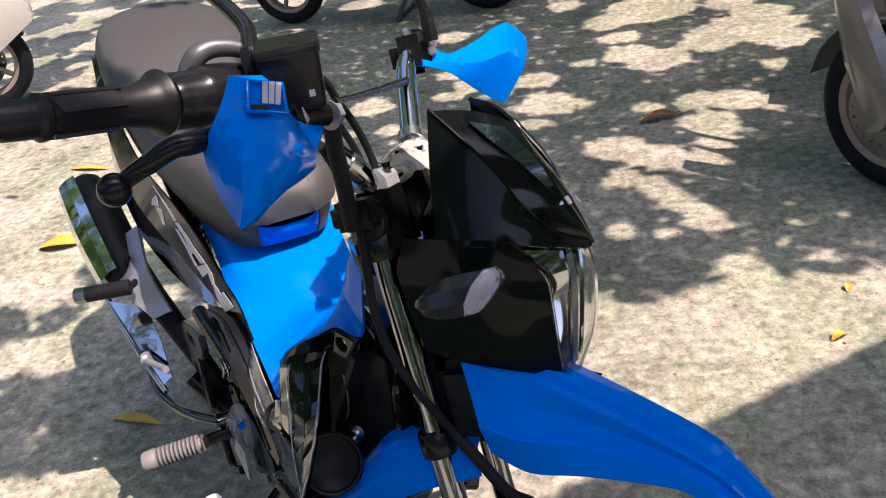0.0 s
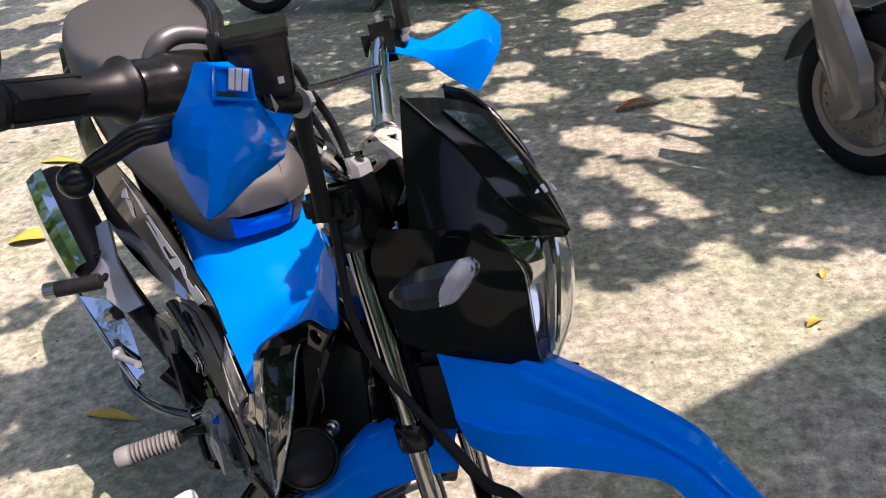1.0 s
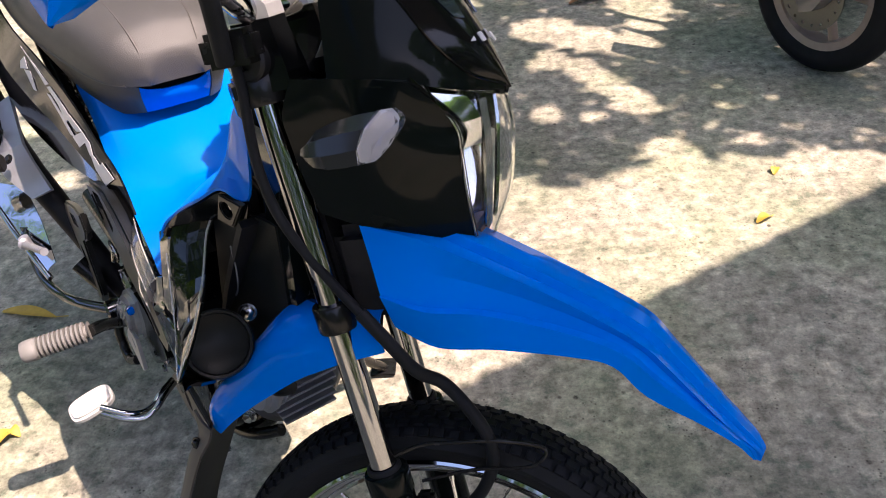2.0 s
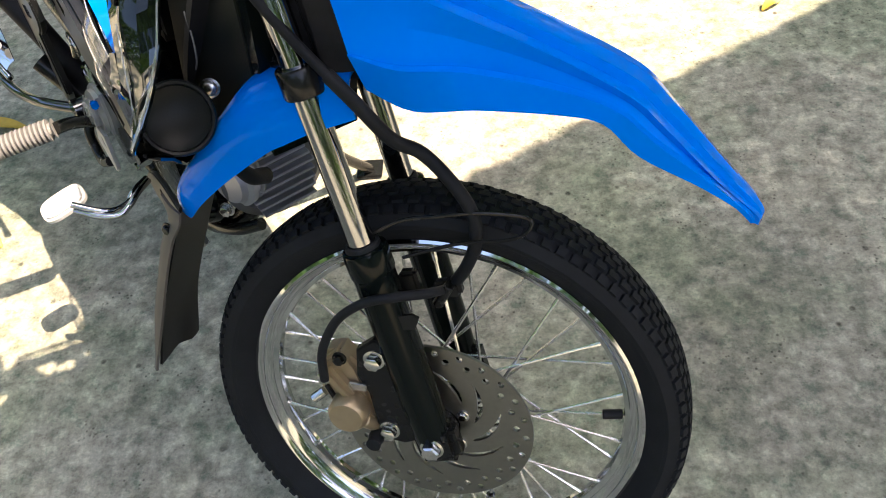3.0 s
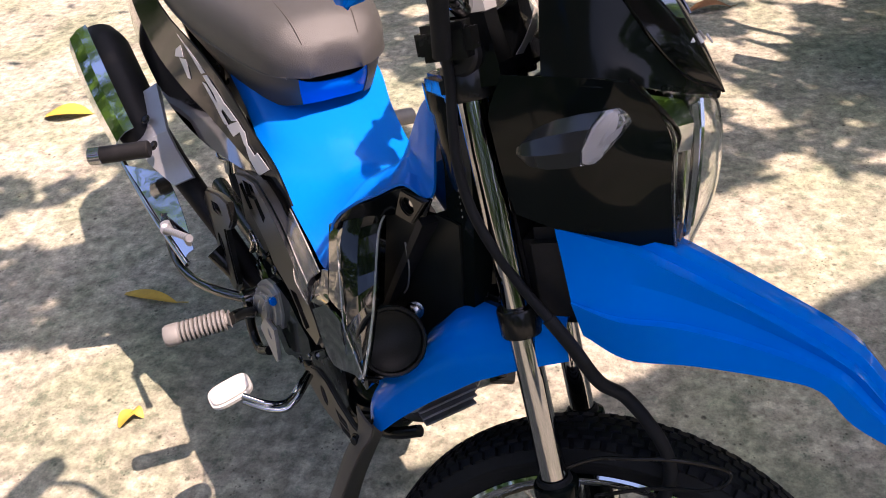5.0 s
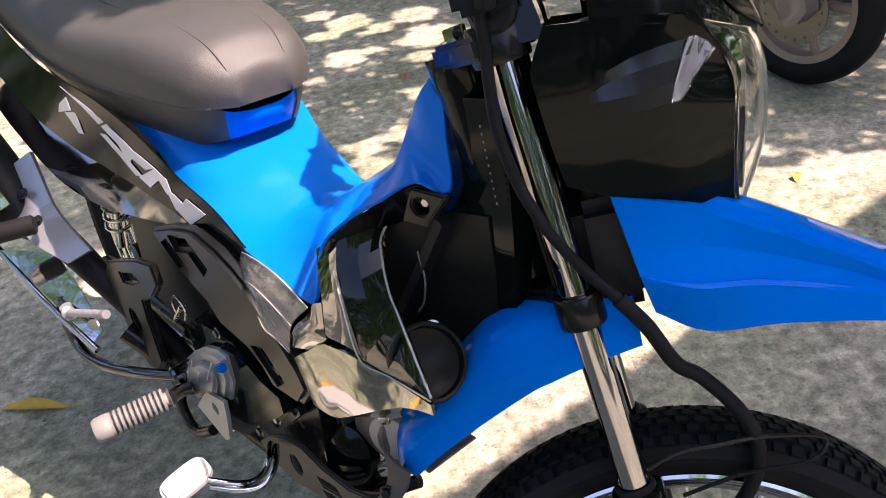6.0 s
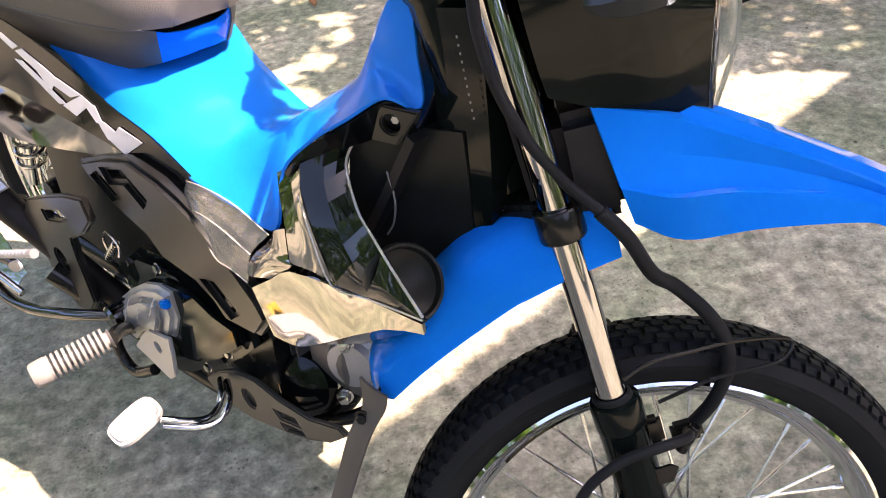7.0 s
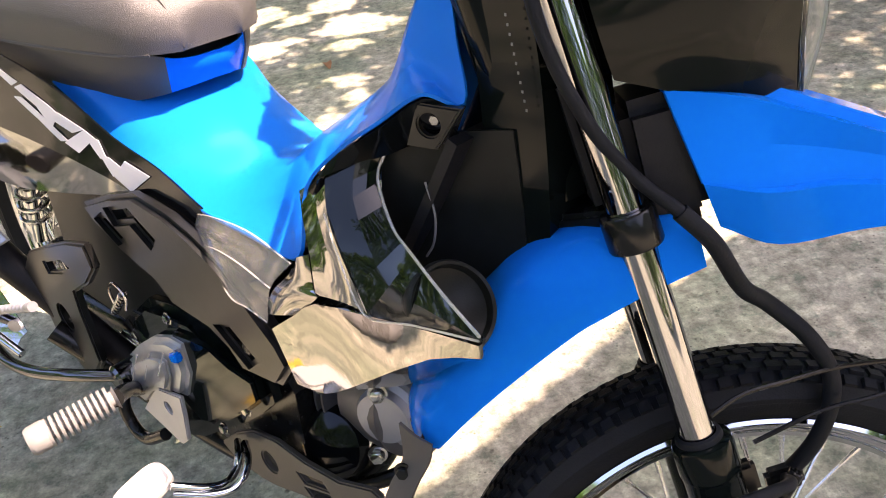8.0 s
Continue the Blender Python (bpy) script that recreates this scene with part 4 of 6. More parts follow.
    for s in (1, -1):
        def ring(x, w, h, lean=0.0, slant=0.0):
            pts = ((-1, -.15), (-.75, -.80), (.10, -1), (.85, -.55), (1, .25), (.72, .85), (-.05, 1), (-.80, .55))
            return [Q(x + lean * a + slant * b, s * (-.142 + w * a), .606 + h * b) for a, b in pts]
        sig = part("turn_signal", loft([ring(x, w, h, .006, sl) for x, w, h, sl in ((.064, .008, .007, 0), (.074, .0175, .015, .001), (.090, .0230, .0192, .003), (.108, .0245, .0205, .006), (.121, .0240, .0200, .009))]), SIGNAL_BODY, bike, "faceted black turn signal with a clear lens", 28)
        part("signal_lens", loft([ring(x, w, h, .006, .010) for x, w, h in ((.1215, .0244, .0206), (.127, .0240, .0202), (.133, .0190, .0150), (.136, .011, .008))]), LENS_SIGNAL, sig, "clear faceted signal lens", 10)
        part("signal_reflector", loft([ring(x, w, h, .006, .010) for x, w, h in ((.1222, .0225, .0185), (.1240, .0205, .0165))]), DECAL, sig, "", 10)
        part("signal_stalk", rod(Q(.092, -s * .126, .606), Q(.088, -s * .084, .603), 0.010, 14), RUBBER, sig)


cowl()


def handlebar():
    bar = [(-.115, -.388, .857), (-.063, -.205, .842), (-.050, -.144, .814), (-.034, -.088, .758), (-.024, -.05, .722), (-.022, 0, .718), (-.024, .05, .722), (-.034, .088, .758), (-.050, .144, .814), (-.063, .198, .846), (-.072, .235, .848), (-.115, .388, .857)]
    part("handlebar", tube([S_(*p) for p in bar], 0.0124, 24, 7), CHROME, bike, "bright chromed steel handlebar tube in clear film")
    for s in (-1, 1):
        part("bar_riser", loft([[S_(-.024 + x, s * .046 + y * w, z) for x, y in ((-d, -.016), (d, -.016), (d, .016), (-d, .016))] for z, d, w in ((.655, .027, 1.3), (.672, .026, 1.2), (.706, .020, 1), (.716, .019, 1))]), BLACK_COVER, bike, "black enamelled handlebar riser", 30)
        part("riser_cap", loft([[S_(-.024 + x, s * .046 + y, z) for x, y in ((-d, -.015), (d, -.015), (d, .015), (-d, .015))] for z, d in ((.717, .020), (.728, .019), (.737, .012))]), ALLOY_FILM, bike, "", 30)
        part("riser_damper", lathe([(0, -.012), (.016, -.012), (.019, -.009), (.019, .009), (.016, .012), (.008, .012), (.008, .009), (0, .009)], axis_to(S_(-.030, s * .062, .684), MT.to_3x3() @ Vector((-.1, s, .1))), 24), GRIP_RUBBER, bike, "black rubber riser damper")
        bm = lathe([(0.0124, -.006), (0.0152, -.006), (0.0152, .006), (0.0124, .006)], axis_to(S_(-.0315, s * .079, .749), MT.to_3x3() @ Vector((-.27, s * .67, .67))), 20)
        part("cable_strap", bm, STEEL, bike)
        a, b = Vector((-.063, s * .205, .842)), Vector((-.118, s * .398, .858))
        d = (b - a).normalized()
        m = MT @ axis_to(a, d)
        L = (b - a).length
        prof = [(0.012, 0.060), (0.0305, 0.063), (0.0325, 0.066), (0.0315, 0.069), (0.027, 0.073), (0.0235, 0.079), (0.0212, 0.087), (0.0197, 0.095), (0.0190, 0.100)]
        prof += [(0.0190, L - 0.042)]
        prof += [(0.0172, L - 0.04), (0.021, L - 0.037), (0.0215, L - 0.032), (0.018, L - 0.028), (0.0172, L - 0.005), (0.015, L), (0, L)]
        grip = part("grip", lathe([(q * 0.84, h) for q, h in prof], m, 32), GRIP_RUBBER, bike, "black ribbed rubber handlebar grip", 30)
        for k in range(5):
            h0 = 0.103 + (L - 0.150) * k / 5
            for q in range(7):
                u = 2 * math.pi * q / 7
                rib = [[m @ Matrix.Rotation(u + .82 * j, 4, "Z") @ Vector((.0158 + e, 0, h0 + d + .006 * j)) for d, e in ((0, 0), (.0015, .0018), (.0125, .0018), (.014, 0))] for j in (0, .5, 1)]
                part("grip_pad", sheet(rib, 0.0006, 1, 1), GRIP_RUBBER, grip)
    bolts("clamp_bolt", [(S_(-.024 + dx, dy, .734), MT.to_3x3() @ Vector((0, 0, 1))) for dx in (-.014, .014) for dy in (-.046, .046)], CHROME, bike, r=0.006, h=0.007)
    rnd = random.Random(4)
    rows = [[S_(-.024 + .034 * math.cos(q) + rnd.uniform(-.004, .004), y + rnd.uniform(-.003, .003), .705 + .042 * math.sin(q) + rnd.uniform(-.004, .004)) for q in (radians(d) for d in range(-60, 241, 30))] for y in (.018, .032, .047, .062, .078)]
    part("clamp_film", sheet(rows, 0.0006, 2, 2), FILM_EDGE, bike, "crumpled clear film round the handlebar clamp", 10)
    part("meter_cowl", loft([[MS @ Vector((x, y * w, z)) for y, z in ((-.05, z0), (.05, z0), (.06, z0 + .03), (.045, z0 + .055), (-.045, z0 + .055), (-.06, z0 + .03))] for x, w, z0 in ((.075, 1, .668), (.095, 1, .675), (.125, .8, .680))]), BLACK_MATT, bike, "black instrument cowl behind the visor", 40)
    # throttle housing and brake master cylinder on the right
    m = MT @ axis_to(Vector((-.063, -.205, .842)), Vector((-.055, -.193, .016)))
    part("throttle_housing", lathe([(0, -0.028), (0.020, -0.028), (0.026, -0.022), (0.028, 0.0), (0.0275, 0.024), (0.0265, 0.030), (0.0235, 0.034), (0.0235, 0.052), (0.021, 0.058), (0, 0.058)], m, 28), BLACK_SATIN, bike, "black throttle and switch housing")
    part("throttle_elbow", tube([S_(*p) for p in ((-0.078, -0.226, 0.863), (-0.075, -0.225, 0.87), (-0.068, -0.222, 0.878), (-0.06, -0.212, 0.882), (-0.05, -0.199, 0.88), (-0.04, -0.189, 0.874), (-.030, -.196, .868))], [0.010, 0.0095, 0.009, 0.0085, 0.008, 0.0075, .005], 16, 5), ALLOY_DARK, bike, "grey throttle cable elbow")
    M2 = Matrix.Translation(S_(0.0, -.192, .845)) @ Matrix.Rotation(radians(15), 4, "Z")
    mc = part("brake_reservoir", loft([[M2 @ Vector((x * w, y * w, z)) for x, y in ((-.026, -.016), (-.023, -.019), (.023, -.019), (.026, -.016), (.026, .019), (-.026, .019))] for z, w in ((-.027, .84), (-.022, .92), (.018, 1), (.0215, 1))]), BLACK_SATIN, bike, "square black brake fluid reservoir", 40)
    part("reservoir_lid", loft([[M2 @ Vector((x * w, y * w, z)) for x, y in ((-.028, -.017), (-.024, -.021), (.024, -.021), (.028, -.017), (.028, .021), (-.028, .021))] for z, w in ((.022, 1), (.027, 1), (.030, .93))]), BLACK_SATIN, mc, "", 40)
    part("reservoir_mark", block((.005, .0006, .006), M2 @ Matrix.Translation((.014, -.0186, -.012)), .0002), DECAL, mc, "small white level mark")
    part("master_cylinder", rod(S_(-0.004, -.205, .812), S_(0.008, -.166, .806), 0.010), BLACK_SATIN, bike, "black master cylinder body")
    part("hose_banjo", bolt(S_(0.009, -.165, .805), MT.to_3x3() @ Vector((0.2, 1, 0)), 0.010, 0.012), ALLOY, bike)
    part("hose_spring_guard", tube([S_(0.006, -.155, .803), S_(-0.006, -.142, .775), S_(-0.017, -.124, .738), S_(-.030, -.106, .69)], 0.0082, 14, 5), RUBBER, bike)
    lever = [(-.006, -.205, .822), (-.002, -.26, .818), (-0.002, -0.333, 0.814), (-0.012, -0.35, 0.814), (-0.026, -0.358, 0.808), (-0.042, -0.36, 0.803), (-0.057, -0.358, 0.798)]
    lv = part("brake_lever", tube([S_(*p) for p in lever], [0.009, 0.0088, 0.0085, 0.008, 0.0075, 0.007, .0065], 14, 6), BLACK_SATIN, bike, "black brake lever with a ball end")
    bm = bmesh.new()
    bmesh.ops.create_uvsphere(bm, u_segments=20, v_segments=14, radius=0.0125, matrix=Matrix.Translation(S_(-.062, -.364, .794)))
    part("lever_ball", bm, BLACK_SATIN, lv)
    # left switch housing
    m = MT @ axis_to(Vector((-.062, .205, .842)), Vector((-.055, .193, .016)))
    sw = part("switch_housing", block((0.052, 0.05, 0.055), m, 0.012), BLACK_SATIN, bike, "black left switch housing with buttons")
    bm = bmesh.new()
    for x, y, z in ((-0.028, 0.0, -0.012), (-0.028, 0.006, 0.012), (-0.026, -0.016, 0.0), (0.0, 0.028, 0.0)):
        block((0.010, 0.012, 0.012), m @ Matrix.Translation((x, y, z)), 0.002, bm)
    part("switch_buttons", bm, ALLOY, sw)
    # mirror stalks, going up out of sight to their mirrors
    for s in (-1, 1):
        base = Vector((-.030, s * .20, .852))
        foot = -.016 if s < 0 else 0
        bm = lathe([(0, foot), (0.010, foot), (0.010, foot + 0.036), (0.0078, foot + 0.04), (0, foot + 0.04)], MT @ Matrix.Translation(base), 6)
        st = part("mirror_stalk", bm, BLACK_SATIN, bike, "black bent mirror stalk")
        bend = ((-.005, -.012, .032), (-.012, -.022, .042), (-.030, -.037, .057), (-.055, -.054, .075), (-.085, -.068, .100), (-.12, -.07, .16), (-.13, -.04, .22)) if s < 0 else ((0, 0, .065), (.03, .05, .11), (.06, .12, .15), (.08, .16, .18))
        end = Vector((-.13, -.02, .25)) if s < 0 else Vector((.09, .20, .20))
        part("mirror_arm", tube([S_(base.x, base.y, base.z + foot + 0.034)] + [S_(base.x + a, base.y + s * b, base.z + c) for a, b, c in bend], 0.0072, 14, 6), BLACK_SATIN, st)
        mm = MT @ Matrix.Translation((base.x + end.x, base.y + s * end.y, base.z + end.z)) @ pose(0, 0, 0, 0, -80, 0)
        part("mirror_shell", loft([[mm @ Vector((a * k, b * k, h)) for a, b in ((.04, -.06), (.045, .05), (.02, .065), (-.03, .06), (-.045, 0), (-.03, -.06))] for k, h in ((1, 0), (1, .012), (.7, .028))]), BLACK_MATT, st)
        part("mirror_glass", loft([[mm @ Vector((a * k, b * k, h)) for a, b in ((.04, -.06), (.045, .05), (.02, .065), (-.03, .06), (-.045, 0), (-.03, -.06))] for k, h in ((.92, -.002), (.92, 0))]), CHROME, st)


handlebar()


def hand_guards():
    for s in (-1, 1):
        rows = [
            [(-.012, .264, .855), (-.010, .237, .852), (-.012, .204, .847), (-.008, .198, .825)],
            [(.006, .305, .838), (.016, .290, .832), (.014, .243, .824), (.002, .206, .805)],
            [(.014, .330, .827), (.040, .331, .820), (.042, .283, .793), (.020, .220, .784)],
            [(-.002, .333, .805), (.046, .358, .796), (.050, .315, .778), (.026, .237, .769)],
            [(.012, .347, .775), (.040, .358, .772), (.044, .337, .762), (.034, .298, .763)],
            [(.022, .350, .753), (.030, .358, .752), (.034, .360, .751), (.034, .341, .752)],
        ]
        if s > 0:
            rows = [
                [(-.057, .209, .852), (-.052, .199, .839), (-.052, .188, .826)],
                [(-.036, .218, .840), (-.030, .206, .829), (-.032, .199, .817)],
                [(-.020, .228, .829), (-.012, .213, .818), (-.016, .209, .807)],
                [(.008, .271, .840), (.018, .240, .812), (-.002, .238, .783)],
                [(.028, .328, .854), (.036, .292, .817), (.008, .278, .760)],
                [(.038, .375, .829), (.036, .351, .795), (.012, .305, .752)],
            ]
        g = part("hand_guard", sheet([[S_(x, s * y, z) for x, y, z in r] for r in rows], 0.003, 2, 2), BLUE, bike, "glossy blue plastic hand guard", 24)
        if s < 0:
            part("guard_wing", sheet([[S_(x, s * y, z) for x, y, z in r] for r in ([(-.008, .199, .824), (-.012, .181, .825)], [(.006, .212, .804), (-.006, .166, .814)], [(.020, .221, .785), (.004, .167, .801)], [(.026, .235, .774), (.012, .196, .785)])], 0.004, 3, 2), BLUE, g, "", 20)
            win = [(-.002, .260, .844), (-.002, .214, .837), (.022, .256, .814), (.034, .322, .823)]
            wa, wb, wc, wd = [Vector((x + .0035, s * y, z + .0035)) for x, y, z in win]
            for p, q in ((wa, wb), (wb, wc), (wc, wd), (wd, wa)):
                part("window_lip", rod(MT @ p, MT @ q, .0016, 8), BLUE, g)
            part("guard_vent", sheet([[MT @ wd.lerp(wc, f) + Vector((0, 0, .0002)), MT @ (wd.lerp(wc, f).lerp(wa.lerp(wb, f), .22))] for f in (.05, .3, .55)], 0.001, 1, 1), BLACK_MATT, g, "dark vent slot in the guard")
            part("guard_sticker", sheet([[S_(x, s * y, z) for x, y, z in r] for r in ([(.018, .219, .8185), (.018, .212, .8075)], [(.028, .236, .8035), (.028, .246, .8085)])], 0.0006, 1, 1), DECAL, g, "small white caution sticker")
        bm = bmesh.new()
        bolt(S_(-.045, s * .206, .846), MT.to_3x3() @ Vector((0, 0, 1)), 0.005, 0.004, bm)
        part("guard_screw", bm, STEEL, g)
        if s < 0:
            st = [Vector((x + .004, s * y, z + .004)) for x, y, z in ((-.001, .244, .842), (-.001, .215, .837), (.018, .255, .821), (.022, .286, .826))]
            for k in range(3):
                p, q = k / 3 + .02, (k + 1) / 3 - .05
                part("caution_sticker", sheet([[MT @ st[0].lerp(st[1], p), MT @ st[0].lerp(st[1], q)], [MT @ st[3].lerp(st[2], p), MT @ st[3].lerp(st[2], q)]], 0.0006, 1, 1), DECAL, g, "" if k else "white caution sticker bars")


hand_guards()


def cables():
    for k, pts in enumerate((
        [(-.05, -.150, .858), (-.02, -.115, .839), (-.02, -.09, .812), (-.02, -.061, .774), (-.022, -.037, .718), (-.03, -.012, .665), (-.05, 0, .60)],
        [(-.055, -.155, .848), (-.022, -.128, .828), (-.022, -.104, .800), (-.022, -.076, .762), (-.026, -.05, .708), (-.04, -.03, .65)])):
        part("control_cable", tube([S_(*p) for p in pts], (0.0042, 0.0038)[k], 10, 6), RUBBER, bike, "black control cable" if k else "black throttle cable")
    part("brake_light_wire", tube([S_(*p) for p in ((.010, -.150, .815), (-.010, -.055, .8125), (-.028, .045, .812), (-.046, .140, .8125))], [.003, .004, .005, .005], 10, 6), BLACK_SATIN, bike)
    bm = block((0.05, 0.03, 0.03), MT @ Matrix.Translation((-.03, -.09, .70)), 0.006)
    part("ignition_switch", bm, BLACK_SATIN, bike, "black ignition switch housing")


cables()


# ---- the body, in its own frame ----
def main_cover():
    st = [  # lower edge, upper edge, shoulder, middle
        [(-.740, -.112, .688), (-.740, -.095, .703), (-.740, -.04, .712), (-.740, 0, .714)],
        [(-.660, -.113, .662), (-.660, -.095, .688), (-.657, -.045, .698), (-.655, 0, .700)],
        [(-.585, -.118, .634), (-.560, -.087, .650), (-.555, -.042, .660), (-.552, 0, .662)],
        [(-.445, -.125, .618), (-.455, -.070, .620), (-.460, -.035, .629), (-.460, 0, .632)],
        [(-.329, -.134, .622), (-.390, -.064, .632), (-.408, -.032, .638), (-.412, 0, .640)],
        [(-.252, -.140, .630), (-.340, -.060, .668), (-.362, -.030, .664), (-.368, 0, .662)],
        [(-.240, -.129, .695), (-.309, -.057, .697), (-.325, -.028, .692), (-.333, 0, .690)],
        [(-.212, -.112, .730), (-.262, -.054, .731), (-.276, -.026, .725), (-.284, 0, .722)],
        [(-.178, -.095, .756), (-.217, -.051, .763), (-.232, -.024, .757), (-.240, 0, .753)],
        [(-.146, -.077, .779), (-.202, -.049, .782), (-.214, -.024, .777), (-.220, 0, .774)],
        [(-.121, -.058, .770), (-.190, -.046, .806), (-.200, -.022, .802), (-.206, 0, .799)],
        [(-.139, -.043, .812), (-.177, -.041, .838), (-.186, -.020, .834), (-.192, 0, .832)],
        [(-.150, -.034, .852), (-.166, -.036, .856), (-.176, -.018, .854), (-.182, 0, .853)],
    ]
    left = [(.112, .690), (.108, .675), (.095, .640), (.080, .600), (.076, .570), (.088, .575), (.095, .640), (.092, .690), (.086, .725), (.075, .755), (.055, .765), (.042, .810), (.033, .850)]
    rows = []
    for h, (ly, lz) in zip(st, left):
        (mx, my, mz), (nx, ny, nz), c = h[1:]
        ex = h[0][0]
        rows.append([B_(*p) for p in (h[0], h[1], h[2], c, (nx, -ny * 0.9, nz - 0.002), (mx, min(-my, ly * 0.8), mz - 0.008), (ex, ly, lz))])
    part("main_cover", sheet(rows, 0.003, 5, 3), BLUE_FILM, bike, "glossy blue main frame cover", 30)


main_cover()


def seat():
    st = [  # seam, shoulder, upper, top
        [(-.552, -.041, .736), (-.551, -.034, .736), (-.550, -.018, .736), (-.550, 0, .736)],
        [(-.550, -.040, .736), (-.549, -.040, .752), (-.552, -.030, .768), (-.553, 0, .774)],
        [(-.566, -.068, .737), (-.566, -.068, .762), (-.569, -.052, .784), (-.571, 0, .794)],
        [(-.604, -.094, .738), (-.604, -.093, .772), (-.606, -.070, .802), (-.608, 0, .814)],
        [(-.700, -.118, .738), (-.700, -.116, .780), (-.700, -.090, .812), (-.700, 0, .824)],
        [(-.850, -.140, .738), (-.850, -.138, .778), (-.850, -.110, .806), (-.850, 0, .817)],
        [(-1.00, -.152, .752), (-1.00, -.148, .788), (-1.00, -.120, .812), (-1.00, 0, .822)],
        [(-1.20, -.160, .812), (-1.20, -.156, .850), (-1.20, -.128, .878), (-1.20, 0, .890)],
        [(-1.36, -.150, .848), (-1.36, -.146, .884), (-1.36, -.118, .912), (-1.36, 0, .924)],
        [(-1.46, -.110, .868), (-1.46, -.106, .896), (-1.46, -.08, .918), (-1.46, 0, .928)],
        [(-1.49, -.050, .872), (-1.49, -.046, .884), (-1.49, -.03, .892), (-1.49, 0, .896)],
    ]
    rows = [[B_(*p) for p in mirrored(h)] for h in st]
    s = part("seat", sheet(rows, 0.002, 5, 4), SEAT, bike, "grey textured vinyl seat with stitched seams", 60)
    for k in (1, -1):
        part("seat_welt", tube([B_(x, k * y - k * 0.001, z) for x, y, z in [r[0] for r in st[2:9]]], 0.0024, 8, 5), SEAT, s)
        part("seat_stitching", tube([B_(-.5480, k * -.0375, .740), B_(-.5485, k * -.039, .754), B_(-.5535, k * -.040, .769), B_(-.5690, k * -.043, .7905), B_(-.606, k * -.047, .8105), B_(-.70, k * -.051, .8215), B_(-.85, k * -.055, .8155), B_(-1.0, k * -.059, .8215)], 0.0011, 6, 5), DUSTY, s, "grey stitching")
    nose = [(-.5545, 0, .724, .690), (-.556, -.022, .724, .689), (-.562, -.042, .726, .687), (-.568, -.052, .729, .685), (-.575, -.061, .732, .683), (-.600, -.081, .736, .678), (-.645, -.101, .737, .674), (-.720, -.118, .737, .680), (-.850, -.136, .737, .696), (-1.0, -.148, .751, .717), (-1.2, -.156, .811, .767), (-1.36, -.146, .847, .807)]

    def skirt(side):
        return [[B_(x, side * y, hi), B_(x - .002, side * y * .99, hi * .6 + lo * .4), B_(x - .012, side * y * .90, lo)] for x, y, hi, lo in nose]
    for side in (1, -1):
        part("seat_skirt", sheet(skirt(side)[3:], 0.002, 3, 3), SEAT, s, "grey vinyl lower seat skirt", 60)
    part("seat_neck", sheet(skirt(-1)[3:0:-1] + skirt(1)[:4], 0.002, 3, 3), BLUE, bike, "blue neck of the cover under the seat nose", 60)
    # black sheet set back in the slit, for the darkness of the gap
    part("seat_gap_dark", sheet([[B_(x, y, z) for y, x in ((-.064, -.600), (-.036, -.580), (0, -.574), (.036, -.580), (.064, -.600))] for z in (.742, .700)], 0.004, 1, 4), BLACK_MATT, s, "black sheet that darkens the gap under the seat nose")


seat()


